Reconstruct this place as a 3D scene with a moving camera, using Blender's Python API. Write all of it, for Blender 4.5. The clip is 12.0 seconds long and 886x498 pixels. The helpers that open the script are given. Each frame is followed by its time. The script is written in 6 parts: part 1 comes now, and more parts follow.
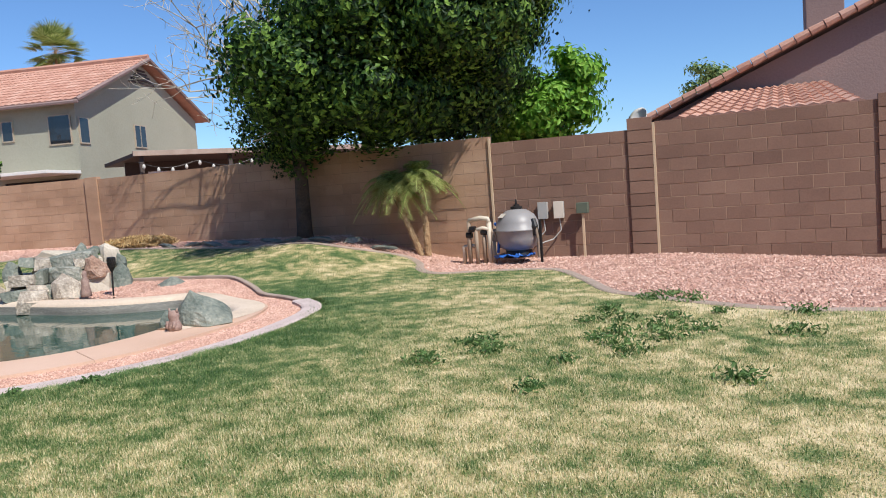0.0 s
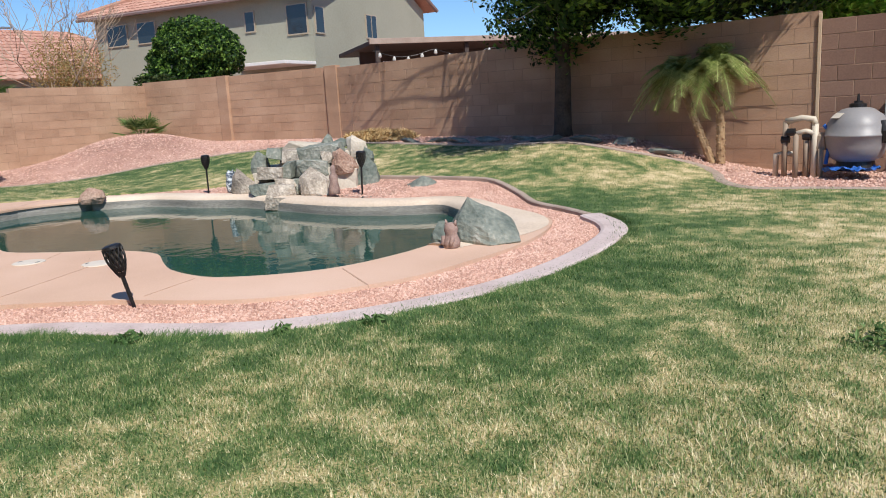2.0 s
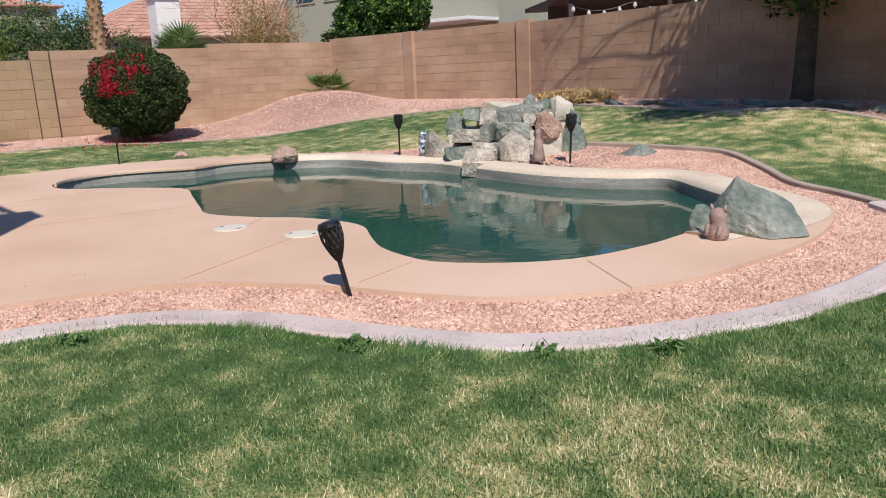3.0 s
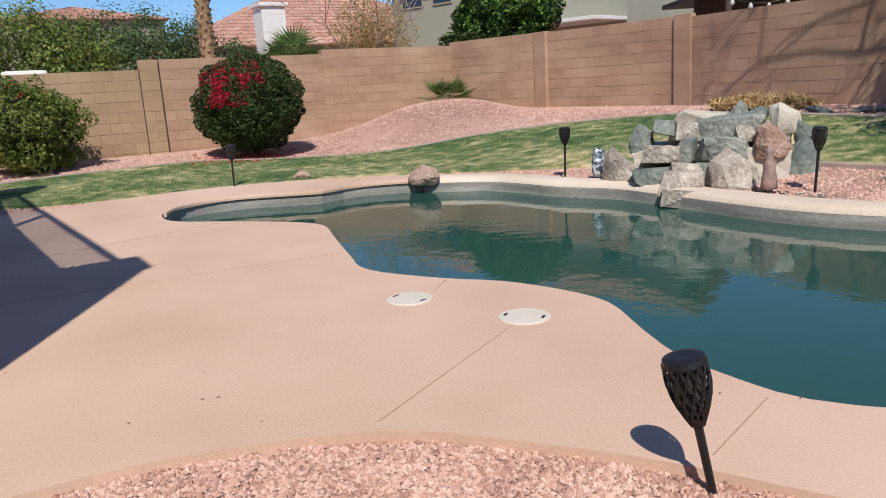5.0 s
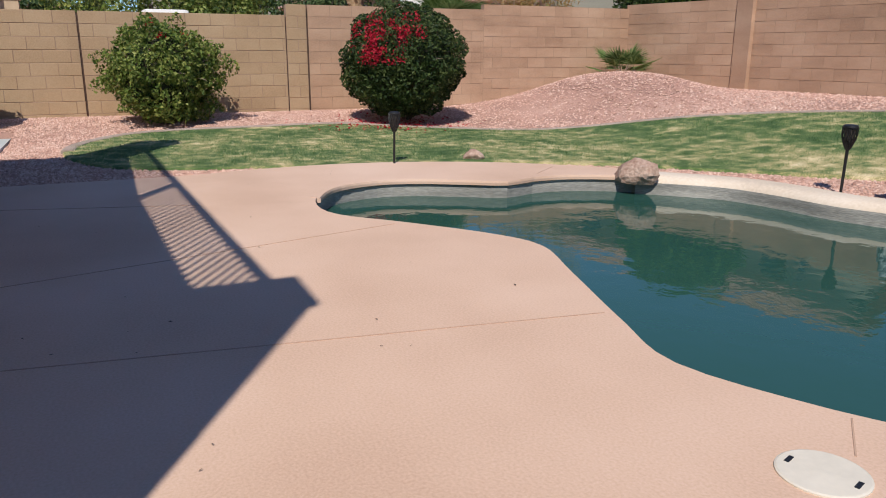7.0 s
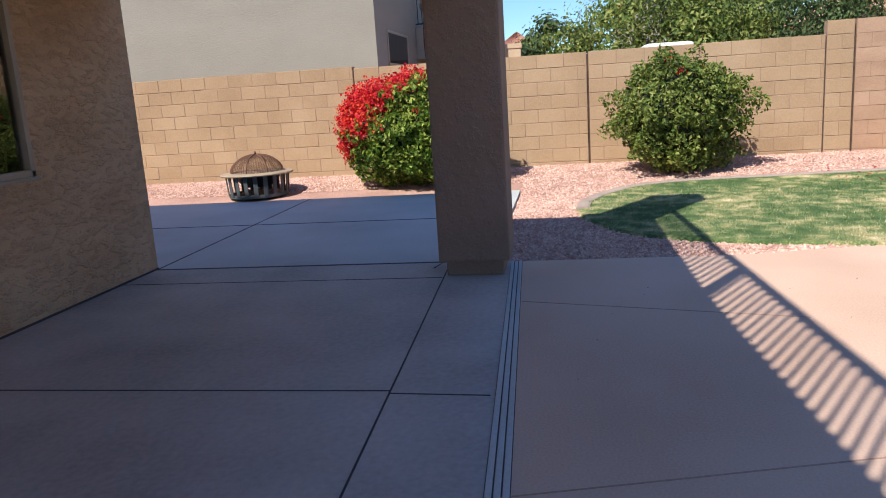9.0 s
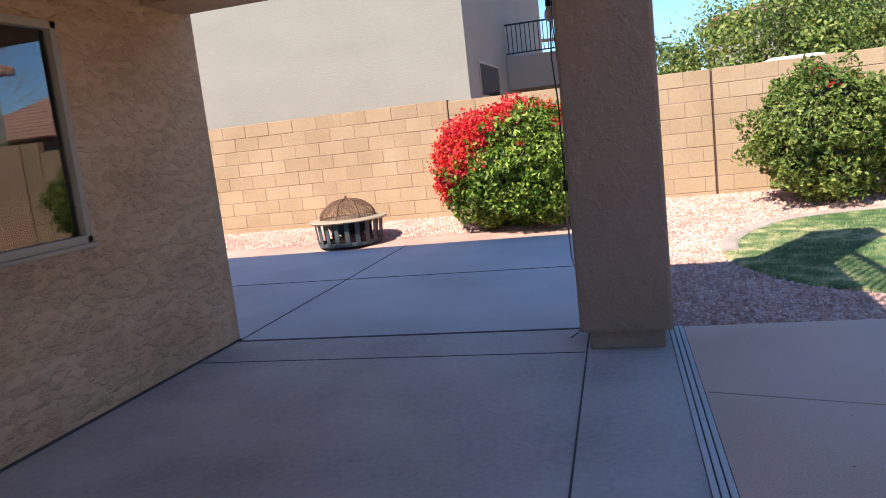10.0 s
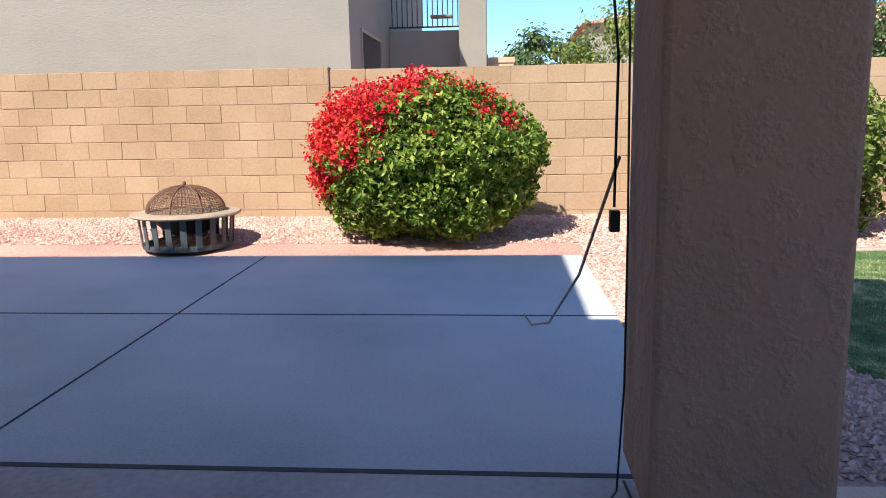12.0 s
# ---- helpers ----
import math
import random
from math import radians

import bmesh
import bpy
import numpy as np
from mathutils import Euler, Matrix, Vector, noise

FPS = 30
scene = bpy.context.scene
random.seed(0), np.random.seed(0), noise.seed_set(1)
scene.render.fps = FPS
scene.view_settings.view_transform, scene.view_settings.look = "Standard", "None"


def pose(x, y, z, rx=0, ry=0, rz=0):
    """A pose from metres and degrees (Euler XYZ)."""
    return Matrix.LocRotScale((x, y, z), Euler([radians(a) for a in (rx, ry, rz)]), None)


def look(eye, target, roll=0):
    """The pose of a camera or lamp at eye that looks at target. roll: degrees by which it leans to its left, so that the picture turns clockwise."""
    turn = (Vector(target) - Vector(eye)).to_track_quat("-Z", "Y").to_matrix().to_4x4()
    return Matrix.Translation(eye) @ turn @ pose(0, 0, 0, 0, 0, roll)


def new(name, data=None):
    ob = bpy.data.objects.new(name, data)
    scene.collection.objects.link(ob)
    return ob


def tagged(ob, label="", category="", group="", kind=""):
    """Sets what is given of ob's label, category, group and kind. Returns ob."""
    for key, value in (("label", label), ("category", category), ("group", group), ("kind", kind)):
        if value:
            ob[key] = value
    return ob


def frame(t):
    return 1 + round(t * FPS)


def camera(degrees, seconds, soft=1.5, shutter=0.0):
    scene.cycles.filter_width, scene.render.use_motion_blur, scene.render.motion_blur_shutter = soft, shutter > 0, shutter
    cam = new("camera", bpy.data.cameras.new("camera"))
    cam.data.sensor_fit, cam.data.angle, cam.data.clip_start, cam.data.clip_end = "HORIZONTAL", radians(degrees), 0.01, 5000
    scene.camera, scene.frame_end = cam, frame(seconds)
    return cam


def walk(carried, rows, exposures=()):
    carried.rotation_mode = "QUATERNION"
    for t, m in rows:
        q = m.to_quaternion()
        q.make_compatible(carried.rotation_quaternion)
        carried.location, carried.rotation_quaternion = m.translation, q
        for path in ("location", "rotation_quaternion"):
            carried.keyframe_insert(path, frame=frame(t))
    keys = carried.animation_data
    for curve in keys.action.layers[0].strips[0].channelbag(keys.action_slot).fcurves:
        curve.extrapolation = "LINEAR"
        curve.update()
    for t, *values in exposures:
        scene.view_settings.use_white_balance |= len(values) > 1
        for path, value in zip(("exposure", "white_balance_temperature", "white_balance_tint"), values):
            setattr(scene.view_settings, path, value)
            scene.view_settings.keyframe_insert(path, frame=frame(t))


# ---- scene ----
cam = camera(61.2, 12.0, 1.0)
PATH = [
    (0, (-0.298, 0.403, 1.255), (-1.071, 2.241, 1.099), -4.2),
    (0.5, (-0.754, 0.765, 1.241), (-1.749, 2.488, 1.032), -5.8),
    (1, (-1.172, 1.106, 1.195), (-2.219, 2.782, 0.892), -5.3),
    (1.5, (-1.691, 1.344, 1.219), (-2.902, 2.903, 0.895), -5.0),
    (2, (-2.152, 1.608, 1.186), (-3.381, 3.139, 0.805), -3.2),
    (2.5, (-2.744, 1.793, 1.182), (-4.146, 3.151, 0.745), -2.1),
    (3, (-3.299, 1.955, 1.175), (-4.815, 3.177, 0.715), -2.7),
    (3.5, (-3.854, 2.078, 1.222), (-5.514, 3.132, 0.856), -2.6),
    (5.5, (-6.103, 2.424, 1.189), (-7.754, 3.461, 0.747), -3.6),
    (6, (-6.707, 2.436, 1.234), (-8.386, 3.458, 0.867), -1.0),
    (6.5, (-7.204, 2.555, 1.204), (-8.877, 3.557, 0.759), 0.7),
    (7, (-7.766, 2.57, 1.213), (-9.533, 3.355, 0.702), 0.2),
    (8.8, (-9.643, 1.998, 1.288), (-11.58, 1.774, 0.843), -1.9),
    (9, (-9.845, 1.918, 1.296), (-11.777, 1.587, 0.898), -3.7),
    (9.5, (-10.362, 1.639, 1.315), (-12.269, 1.107, 1.027), -5.8),
    (10, (-10.887, 1.44, 1.3), (-12.788, 0.89, 1.01), -6.4),
    (10.5, (-11.4, 1.1, 1.33), (-13.289, 0.503, 1.054), -5.7),
    (11, (-11.948, 0.919, 1.333), (-13.863, 0.412, 1.062), -5.0),
    (11.6, (-12.615, 0.637, 1.324), (-14.56, 0.299, 1.006), -2.6),
    (12, (-13.085, 0.563, 1.276), (-15.049, 0.408, 0.927), -1.0),
]
EXPOSURES = [(0.0, 0.25), (3.5, 0.07), (7.2, 0.0), (8.8, 0.4), (9.5, 0.98), (10.5, 1.14), (12.0, 1.02)]
walk(cam, [(t, look(eye, target, roll)) for t, eye, target, roll in PATH], EXPOSURES)

# ---- light ----
SUN = Vector((0.72, -0.42, 1.0)).normalized()
world = bpy.data.worlds.new("sky")
scene.world = world
world.use_nodes = True
wn = world.node_tree
sky = wn.nodes.new("ShaderNodeTexSky")
sky.sky_type, sky.sun_disc = "NISHITA", False
sky.sun_elevation = math.asin(SUN.z)
sky.sun_rotation = math.atan2(SUN.x, SUN.y)
sky.altitude, sky.air_density, sky.dust_density, sky.ozone_density = 350, 1.0, 0.05, 4.5
tint = wn.nodes.new("ShaderNodeMix")
tint.data_type, tint.blend_type = "RGBA", "MULTIPLY"
tint.inputs[0].default_value, tint.inputs[7].default_value = 1.0, (0.78, 0.97, 1.19, 1)
wn.links.new(sky.outputs[0], tint.inputs[6])
wn.links.new(tint.outputs[2], wn.nodes["Background"].inputs[0])
wn.nodes["Background"].inputs[1].default_value = 0.1
sun_data = bpy.data.lights.new("sun", "SUN")
sun_data.energy, sun_data.angle, sun_data.color = 4.4, radians(0.53), (1.0, 0.97, 0.91)
sun = new("sun", sun_data)
sun.matrix_world = look(SUN * 60, (0, 0, 0))


# ---- materials ----
def lin(r, g, b):
    return tuple(((c / 255) / 12.92 if c <= 10 else ((c / 255 + 0.055) / 1.055) ** 2.4) for c in (r, g, b)) + (1,)


def material(name, cols, rough=0.85, scale=4.0, fine=60.0, bump=0.3, dist=0.01, metal=0.0, island=0.0, obj=0.0, spread=0.25, detail=6, coords="Object", trans=0.0, spec=None, low=0.0, stretch=None, worn=False, lace=0.0):
    """Two scales of noise between the colours of cols, with relief; island and obj: random value by piece."""
    m = bpy.data.materials.new(name)
    m.use_nodes = True
    nt = m.node_tree
    bsdf = nt.nodes["Principled BSDF"]
    tc = nt.nodes.new("ShaderNodeTexCoord")
    geo = nt.nodes.new("ShaderNodeNewGeometry")
    src = geo.outputs["Position"] if coords == "World" else tc.outputs["Object"]
    if stretch:
        mp = nt.nodes.new("ShaderNodeMapping")
        mp.inputs["Scale"].default_value = stretch
        nt.links.new(src, mp.inputs["Vector"])
        src = mp.outputs[0]
    big, small = nt.nodes.new("ShaderNodeTexNoise"), nt.nodes.new("ShaderNodeTexNoise")
    for n, sc in ((big, scale), (small, fine)):
        n.inputs["Scale"].default_value, n.inputs["Detail"].default_value = sc, detail
        nt.links.new(src, n.inputs["Vector"])
    mix = nt.nodes.new("ShaderNodeMix")
    mix.inputs[0].default_value = 0.4
    nt.links.new(big.outputs[0], mix.inputs[2])
    nt.links.new(small.outputs[0], mix.inputs[3])
    value = mix.outputs[0]
    if low:
        wide, more = nt.nodes.new("ShaderNodeTexNoise"), nt.nodes.new("ShaderNodeMix")
        wide.inputs["Scale"].default_value, wide.inputs["Detail"].default_value = low, 2
        more.inputs[0].default_value = 0.3
        nt.links.new(src, wide.inputs["Vector"])
        nt.links.new(value, more.inputs[2])
        nt.links.new(wide.outputs[0], more.inputs[3])
        value = more.outputs[0]
    if worn:
        sep = nt.nodes.new("ShaderNodeSeparateXYZ")
        nt.links.new(geo.outputs["Position"], sep.inputs[0])
        far = nt.nodes.new("ShaderNodeVectorMath")
        far.operation = "DISTANCE"
        far.inputs[1].default_value = (-7.5, 6.0, 0)
        nt.links.new(geo.outputs["Position"], far.inputs[0])
        for axis, lo, hi, a, c in ((0, -4.5, 0.0, 0.0, 0.03), (0, -16.5, -12.0, -0.05, 0.0), (1, 8.5, 11.0, 0.0, -0.02), (3, 2.9, 4.8, -0.09, 0.01)):
            mr, ad = nt.nodes.new("ShaderNodeMapRange"), nt.nodes.new("ShaderNodeMath")
            for k, w in zip((1, 2, 3, 4), (lo, hi, a, c)):
                mr.inputs[k].default_value = w
            nt.links.new(far.outputs["Value"] if axis == 3 else sep.outputs[axis], mr.inputs[0])
            nt.links.new(mr.outputs[0], ad.inputs[0])
            nt.links.new(value, ad.inputs[1])
            value = ad.outputs[0]
    if island or obj:
        add = nt.nodes.new("ShaderNodeMath")
        add.operation = "MULTIPLY_ADD"
        rnd = nt.nodes.new("ShaderNodeObjectInfo").outputs["Random"] if obj else geo.outputs["Random Per Island"]
        sub = nt.nodes.new("ShaderNodeMath")
        sub.operation = "SUBTRACT"
        sub.inputs[1].default_value = 0.5
        nt.links.new(rnd, sub.inputs[0])
        nt.links.new(sub.outputs[0], add.inputs[0])
        add.inputs[1].default_value = island or obj
        nt.links.new(value, add.inputs[2])
        value = add.outputs[0]
    ramp = nt.nodes.new("ShaderNodeValToRGB")
    els = ramp.color_ramp.elements
    while len(els) < len(cols):
        els.new(0.5)
    for k, c in enumerate(cols):
        els[k].position = 0.5 + spread * (2 * k / max(1, len(cols) - 1) - 1)
        els[k].color = c
    nt.links.new(value, ramp.inputs[0])
    nt.links.new(ramp.outputs[0], bsdf.inputs["Base Color"])
    bsdf.inputs["Roughness"].default_value, bsdf.inputs["Metallic"].default_value = rough, metal
    if spec is not None:
        bsdf.inputs["Specular IOR Level"].default_value = spec
    if bump:
        b = nt.nodes.new("ShaderNodeBump")
        b.inputs["Strength"].default_value, b.inputs["Distance"].default_value = bump, dist
        relief = small.outputs[0]
        if lace:
            spots, cut, mul = nt.nodes.new("ShaderNodeTexNoise"), nt.nodes.new("ShaderNodeMapRange"), nt.nodes.new("ShaderNodeMath")
            spots.inputs["Scale"].default_value, spots.inputs["Detail"].default_value = lace, 3
            cut.inputs[1].default_value, cut.inputs[2].default_value = 0.47, 0.6
            cut.inputs[3].default_value = 0.12
            mul.operation = "MULTIPLY"
            nt.links.new(src, spots.inputs["Vector"])
            nt.links.new(spots.outputs[0], cut.inputs[0])
            nt.links.new(cut.outputs[0], mul.inputs[0])
            nt.links.new(relief, mul.inputs[1])
            relief = mul.outputs[0]
        nt.links.new(relief, b.inputs["Height"])
        nt.links.new(b.outputs[0], bsdf.inputs["Normal"])
    if trans:
        tr, mx = nt.nodes.new("ShaderNodeBsdfTranslucent"), nt.nodes.new("ShaderNodeMixShader")
        nt.links.new(ramp.outputs[0], tr.inputs[0])
        mx.inputs[0].default_value = trans
        nt.links.new(bsdf.outputs[0], mx.inputs[1])
        nt.links.new(tr.outputs[0], mx.inputs[2])
        nt.links.new(mx.outputs[0], nt.nodes["Material Output"].inputs[0])
    return m


def plain(name, col, rough=0.5, metal=0.0, **kw):
    d = tuple(c * 0.82 for c in col[:3]) + (1,)
    return material(name, [d, col], rough, 6, 40, kw.pop("bump", 0.08), 0.002, metal, **kw)


M_gravel = material("pink_gravel", [lin(120, 88, 76), lin(186, 144, 127), lin(216, 182, 164)], 0.95, 0.5, 45, 0.9, 0.02, coords="World", spread=0.22)
M_stone = material("gravel_stone", [lin(142, 104, 90), lin(200, 158, 140), lin(230, 200, 183)], 0.95, 3, 40, 0.2, island=0.6, coords="World", spread=0.45)
M_gravel2 = material("grey_pink_gravel", [lin(140, 105, 92), lin(205, 165, 146), lin(226, 200, 182)], 0.95, 0.5, 45, 0.9, 0.02, coords="World", spread=0.22)
M_soil = material("lawn_soil", [lin(60, 86, 42), lin(100, 118, 66), lin(176, 160, 112), lin(220, 200, 160)], 0.98, 5, 80, 0.6, 0.02, coords="World", spread=0.115, low=0.9, worn=True)
M_grass = material("grass_blade", [lin(64, 98, 46), lin(104, 134, 72), lin(172, 172, 120), lin(238, 224, 186)], 0.7, 5, 80, 0, island=0.26, coords="World", spread=0.14, trans=0.25, low=0.9, worn=True)
M_deck = material("beige_deck_coating", [lin(194, 158, 134), lin(210, 175, 151), lin(220, 187, 165)], 0.85, 0.7, 90, 0.25, 0.004, coords="World", spread=0.16)
M_conc = material("grey_concrete", [lin(164, 166, 164), lin(190, 190, 186), lin(208, 206, 201)], 0.8, 0.9, 70, 0.15, 0.003, coords="World", spread=0.17, low=0.35)
M_patio = material("stained_patio_concrete", [lin(146, 138, 132), lin(182, 174, 166), lin(206, 198, 190)], 0.75, 1.6, 30, 0.15, 0.003, coords="World", spread=0.2, low=0.5)
M_joint = material("joint_filler", [lin(66, 60, 58), lin(92, 84, 80)], 0.95, 4, 60, coords="World")
M_curb = material("mauve_kerb_concrete", [lin(170, 150, 144), lin(200, 182, 176), lin(216, 202, 196)], 0.9, 3, 50, 0.4, 0.006, coords="World", spread=0.25)
M_edging = material("brown_edging", [lin(148, 128, 114), lin(182, 162, 148)], 0.9, 3, 40, coords="World")
M_block = material("tan_block", [lin(142, 115, 86), lin(172, 143, 111), lin(190, 163, 131)], 0.95, 1.0, 55, 0.6, 0.006, obj=0.12, coords="World", spread=0.3)
M_blockr = material("tan_block_joined", [lin(146, 114, 91), lin(178, 143, 116), lin(196, 163, 136)], 0.95, 0.8, 55, 0.6, 0.006, island=0.1, coords="World", spread=0.22, stretch=(1, 1, 2.5))
# block brown deepened: grazing sun and shade put into the colour
M_blockd = material("shade_deepened_block", [lin(104, 78, 66), lin(132, 102, 86), lin(150, 120, 102)], 0.95, 0.8, 55, 0.6, 0.006, obj=0.2, coords="World", spread=0.3)
M_mortar = material("mortar", [lin(140, 112, 92), lin(172, 144, 120)], 0.98, 3, 60, 0.4, 0.004, coords="World")
M_mortar_d = material("dark_joint", [lin(70, 52, 42), lin(92, 70, 58)], 0.98, 3, 60, coords="World")
M_lath = material("pale_strip", [lin(186, 160, 130), lin(206, 180, 150)], 0.9, 5, 50)
M_stucco = material("tan_stucco", [lin(176, 142, 108), lin(204, 168, 131), lin(218, 186, 150)], 0.95, 1.4, 60, 1.0, 0.022, coords="World", spread=0.22, lace=9.0, low=0.7, stretch=(1, 1, 2.2))
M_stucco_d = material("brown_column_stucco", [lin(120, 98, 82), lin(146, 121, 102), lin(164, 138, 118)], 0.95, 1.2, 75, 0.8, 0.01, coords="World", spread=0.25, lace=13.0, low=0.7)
M_stucco_n = material("taupe_stucco", [lin(140, 133, 120), lin(150, 143, 129), lin(157, 149, 135)], 0.95, 0.8, 26, 0.4, 0.012, coords="World", spread=0.3, stretch=(1, 1, 2.2))
M_stucco_g = material("green_grey_stucco", [lin(142, 140, 122), lin(156, 154, 136), lin(166, 162, 144)], 0.95, 0.4, 14, 0.5, 0.01, coords="World", spread=0.3)
M_stucco_b = material("mauve_stucco", [lin(120, 100, 96), lin(140, 118, 112), lin(150, 128, 122)], 0.95, 0.5, 20, 0.6, 0.012, coords="World", spread=0.3)
M_tile = material("clay_tile", [lin(158, 112, 94), lin(184, 138, 118), lin(204, 166, 148)], 0.9, 2, 20, 0.3, 0.01, island=0.3, coords="World", spread=0.35)
M_trim = plain("dark_trim", lin(74, 62, 56), 0.7)
# near-black colour that stands in for shade in unlit openings
M_dark = plain("shade_dark", lin(40, 38, 38), 0.9)
M_pool = material("pool_plaster", [lin(96, 104, 98), lin(130, 136, 126), lin(150, 152, 140)], 0.8, 0.8, 20, 0.2, 0.01, coords="World")
M_plaster = material("waterline_plaster", [lin(104, 102, 97), lin(150, 146, 138), lin(200, 192, 180)], 0.85, 1.2, 22, 0.4, 0.01, coords="World", spread=0.2, stretch=(0.8, 0.8, 7))


def glass_material(name, col, rough=0.02):
    m = bpy.data.materials.new(name)
    m.use_nodes = True
    b = m.node_tree.nodes["Principled BSDF"]
    b.inputs["Base Color"].default_value, b.inputs["Roughness"].default_value, b.inputs["Specular IOR Level"].default_value = col, rough, 0.9
    return m


def clear_glass(name):
    """A clear pane: mirror by Fresnel over a see-through body."""
    m = bpy.data.materials.new(name)
    m.use_nodes = True
    nt = m.node_tree
    tr, gl, fr, mx = (nt.nodes.new("ShaderNode" + k) for k in ("BsdfTransparent", "BsdfGlossy", "Fresnel", "MixShader"))
    tr.inputs[0].default_value, gl.inputs["Roughness"].default_value = (0.8, 0.84, 0.82, 1), 0.015
    fr.inputs[0].default_value = 2.3
    for k, o in ((0, fr), (1, tr), (2, gl)):
        nt.links.new(o.outputs[0], mx.inputs[k])
    nt.links.new(mx.outputs[0], nt.nodes["Material Output"].inputs[0])
    return m


M_clear = clear_glass("clear_window_glass")
M_pane = glass_material("dark_window_glass", lin(36, 40, 44))
M_water = bpy.data.materials.new("pool_water")
M_water.use_nodes = True
_n = M_water.node_tree
_b = _n.nodes["Principled BSDF"]
_b.inputs["Base Color"].default_value = lin(42, 78, 68)
_b.inputs["Roughness"].default_value, _b.inputs["IOR"].default_value = 0.03, 1.33
_t = _n.nodes.new("ShaderNodeTexNoise")
_t.inputs["Scale"].default_value, _t.inputs["Detail"].default_value = 5.0, 3
_g = _n.nodes.new("ShaderNodeNewGeometry")
_n.links.new(_g.outputs["Position"], _t.inputs["Vector"])
_p = _n.nodes.new("ShaderNodeBump")
_p.inputs["Strength"].default_value, _p.inputs["Distance"].default_value = 0.12, 0.02
_n.links.new(_t.outputs[0], _p.inputs["Height"])
_n.links.new(_p.outputs[0], _b.inputs["Normal"])


# ---- helpers ----
def finish(ob, bm, mat, smooth=False):
    me = bpy.data.meshes.new(ob)
    bm.to_mesh(me)
    bm.free()
    me.materials.append(mat)
    if smooth:
        me.shade_smooth()
    return new(ob, me)


def part(name, bm, mat, parent=None, label="", smooth=False):
    o = finish(name, bm, mat, smooth)
    if parent:
        o.parent = parent
    return tagged(o, label)


def raw(name, verts, faces, mat, parent=None, smooth=False):
    me = bpy.data.meshes.new(name)
    me.from_pydata(verts, [], faces)
    me.materials.append(mat)
    if smooth:
        me.shade_smooth()
    o = new(name, me)
    if parent:
        o.parent = parent
    return o


def thing(name, x=0.0, y=0.0, z=0.0, rz=0.0, label="", category="", group="", kind=""):
    e = new(name)
    e.matrix_basis = pose(x, y, z, 0, 0, rz)
    return tagged(e, label, category, group, kind)


def add_box(bm, x0, x1, y0, y1, z0, z1, bevel=0.0, m=None):
    r = bmesh.ops.create_cube(bm, size=1)
    vs = r["verts"]
    for v in vs:
        v.co = Vector(((x0 + x1) / 2 + v.co.x * (x1 - x0), (y0 + y1) / 2 + v.co.y * (y1 - y0), (z0 + z1) / 2 + v.co.z * (z1 - z0)))
    if bevel:
        es = list({e for v in vs for e in v.link_edges})
        b = bmesh.ops.bevel(bm, geom=es, offset=bevel, segments=2, affect="EDGES", profile=0.6)
        vs = list({v for f in b["faces"] for v in f.verts} | {v for v in vs if v.is_valid})
    if m is not None:
        for v in vs:
            v.co = m @ v.co
    return vs


def box(x0, x1, y0, y1, z0, z1, bevel=0.0, m=None):
    bm = bmesh.new()
    add_box(bm, x0, x1, y0, y1, z0, z1, bevel, m)
    return bm


def add_tube(bm, pts, radii, sides=8, cap=True):
    """A tapered tube along a line of points."""
    pts = [Vector(p) for p in pts]
    rings = []
    for k, p in enumerate(pts):
        d = (pts[min(k + 1, len(pts) - 1)] - pts[max(k - 1, 0)]).normalized()
        a = d.orthogonal().normalized() if k == 0 else (rings[-1][1] - d * rings[-1][1].dot(d)).normalized()
        b = d.cross(a)
        r = radii[k] if isinstance(radii, (list, tuple)) else radii
        rings.append(([bm.verts.new(p + (a * math.cos(t) + b * math.sin(t)) * r) for t in [2 * math.pi * i / sides for i in range(sides)]], a))
    for (r0, _), (r1, _) in zip(rings, rings[1:]):
        for i in range(sides):
            bm.faces.new((r0[i], r0[(i + 1) % sides], r1[(i + 1) % sides], r1[i]))
    if cap:
        bm.faces.new(rings[0][0][::-1])
        bm.faces.new(rings[-1][0])
    return bm


def tube(pts, radii, sides=8):
    return add_tube(bmesh.new(), pts, radii, sides)


def lathe(profile, sides=24):
    """A turned body from (radius, height) pairs."""
    bm = bmesh.new()
    rings = [[bm.verts.new((r * math.cos(2 * math.pi * i / sides), r * math.sin(2 * math.pi * i / sides), z)) for i in range(sides)] for r, z in profile]
    for a, b in zip(rings, rings[1:]):
        for i in range(sides):
            bm.faces.new((a[i], a[(i + 1) % sides], b[(i + 1) % sides], b[i]))
    if profile[0][0] > 0.001:
        bm.faces.new(rings[0][::-1])
    if profile[-1][0] > 0.001:
        bm.faces.new(rings[-1])
    bmesh.ops.remove_doubles(bm, verts=bm.verts, dist=0.0004)
    return bm


def smoothed(pts, closed=True, step=0.15):
    """A Catmull-Rom line through the points, at an even step."""
    out, n = [], len(pts)
    for i in range(n if closed else n - 1):
        p = [Vector(pts[(i + k) % n] if closed else pts[min(max(i + k, 0), n - 1)]) for k in (-1, 0, 1, 2)]
        m = max(2, int((p[2] - p[1]).length / step))
        for j in range(m):
            t = j / m
            out.append(0.5 * ((2 * p[1]) + (p[2] - p[0]) * t + (2 * p[0] - 5 * p[1] + 4 * p[2] - p[3]) * t * t + (3 * p[1] - p[0] - 3 * p[2] + p[3]) * t ** 3))
    if not closed:
        out.append(Vector(pts[-1]))
    return out


def step01(t):
    t = min(1.0, max(0.0, t))
    return t * t * (3 - 2 * t)


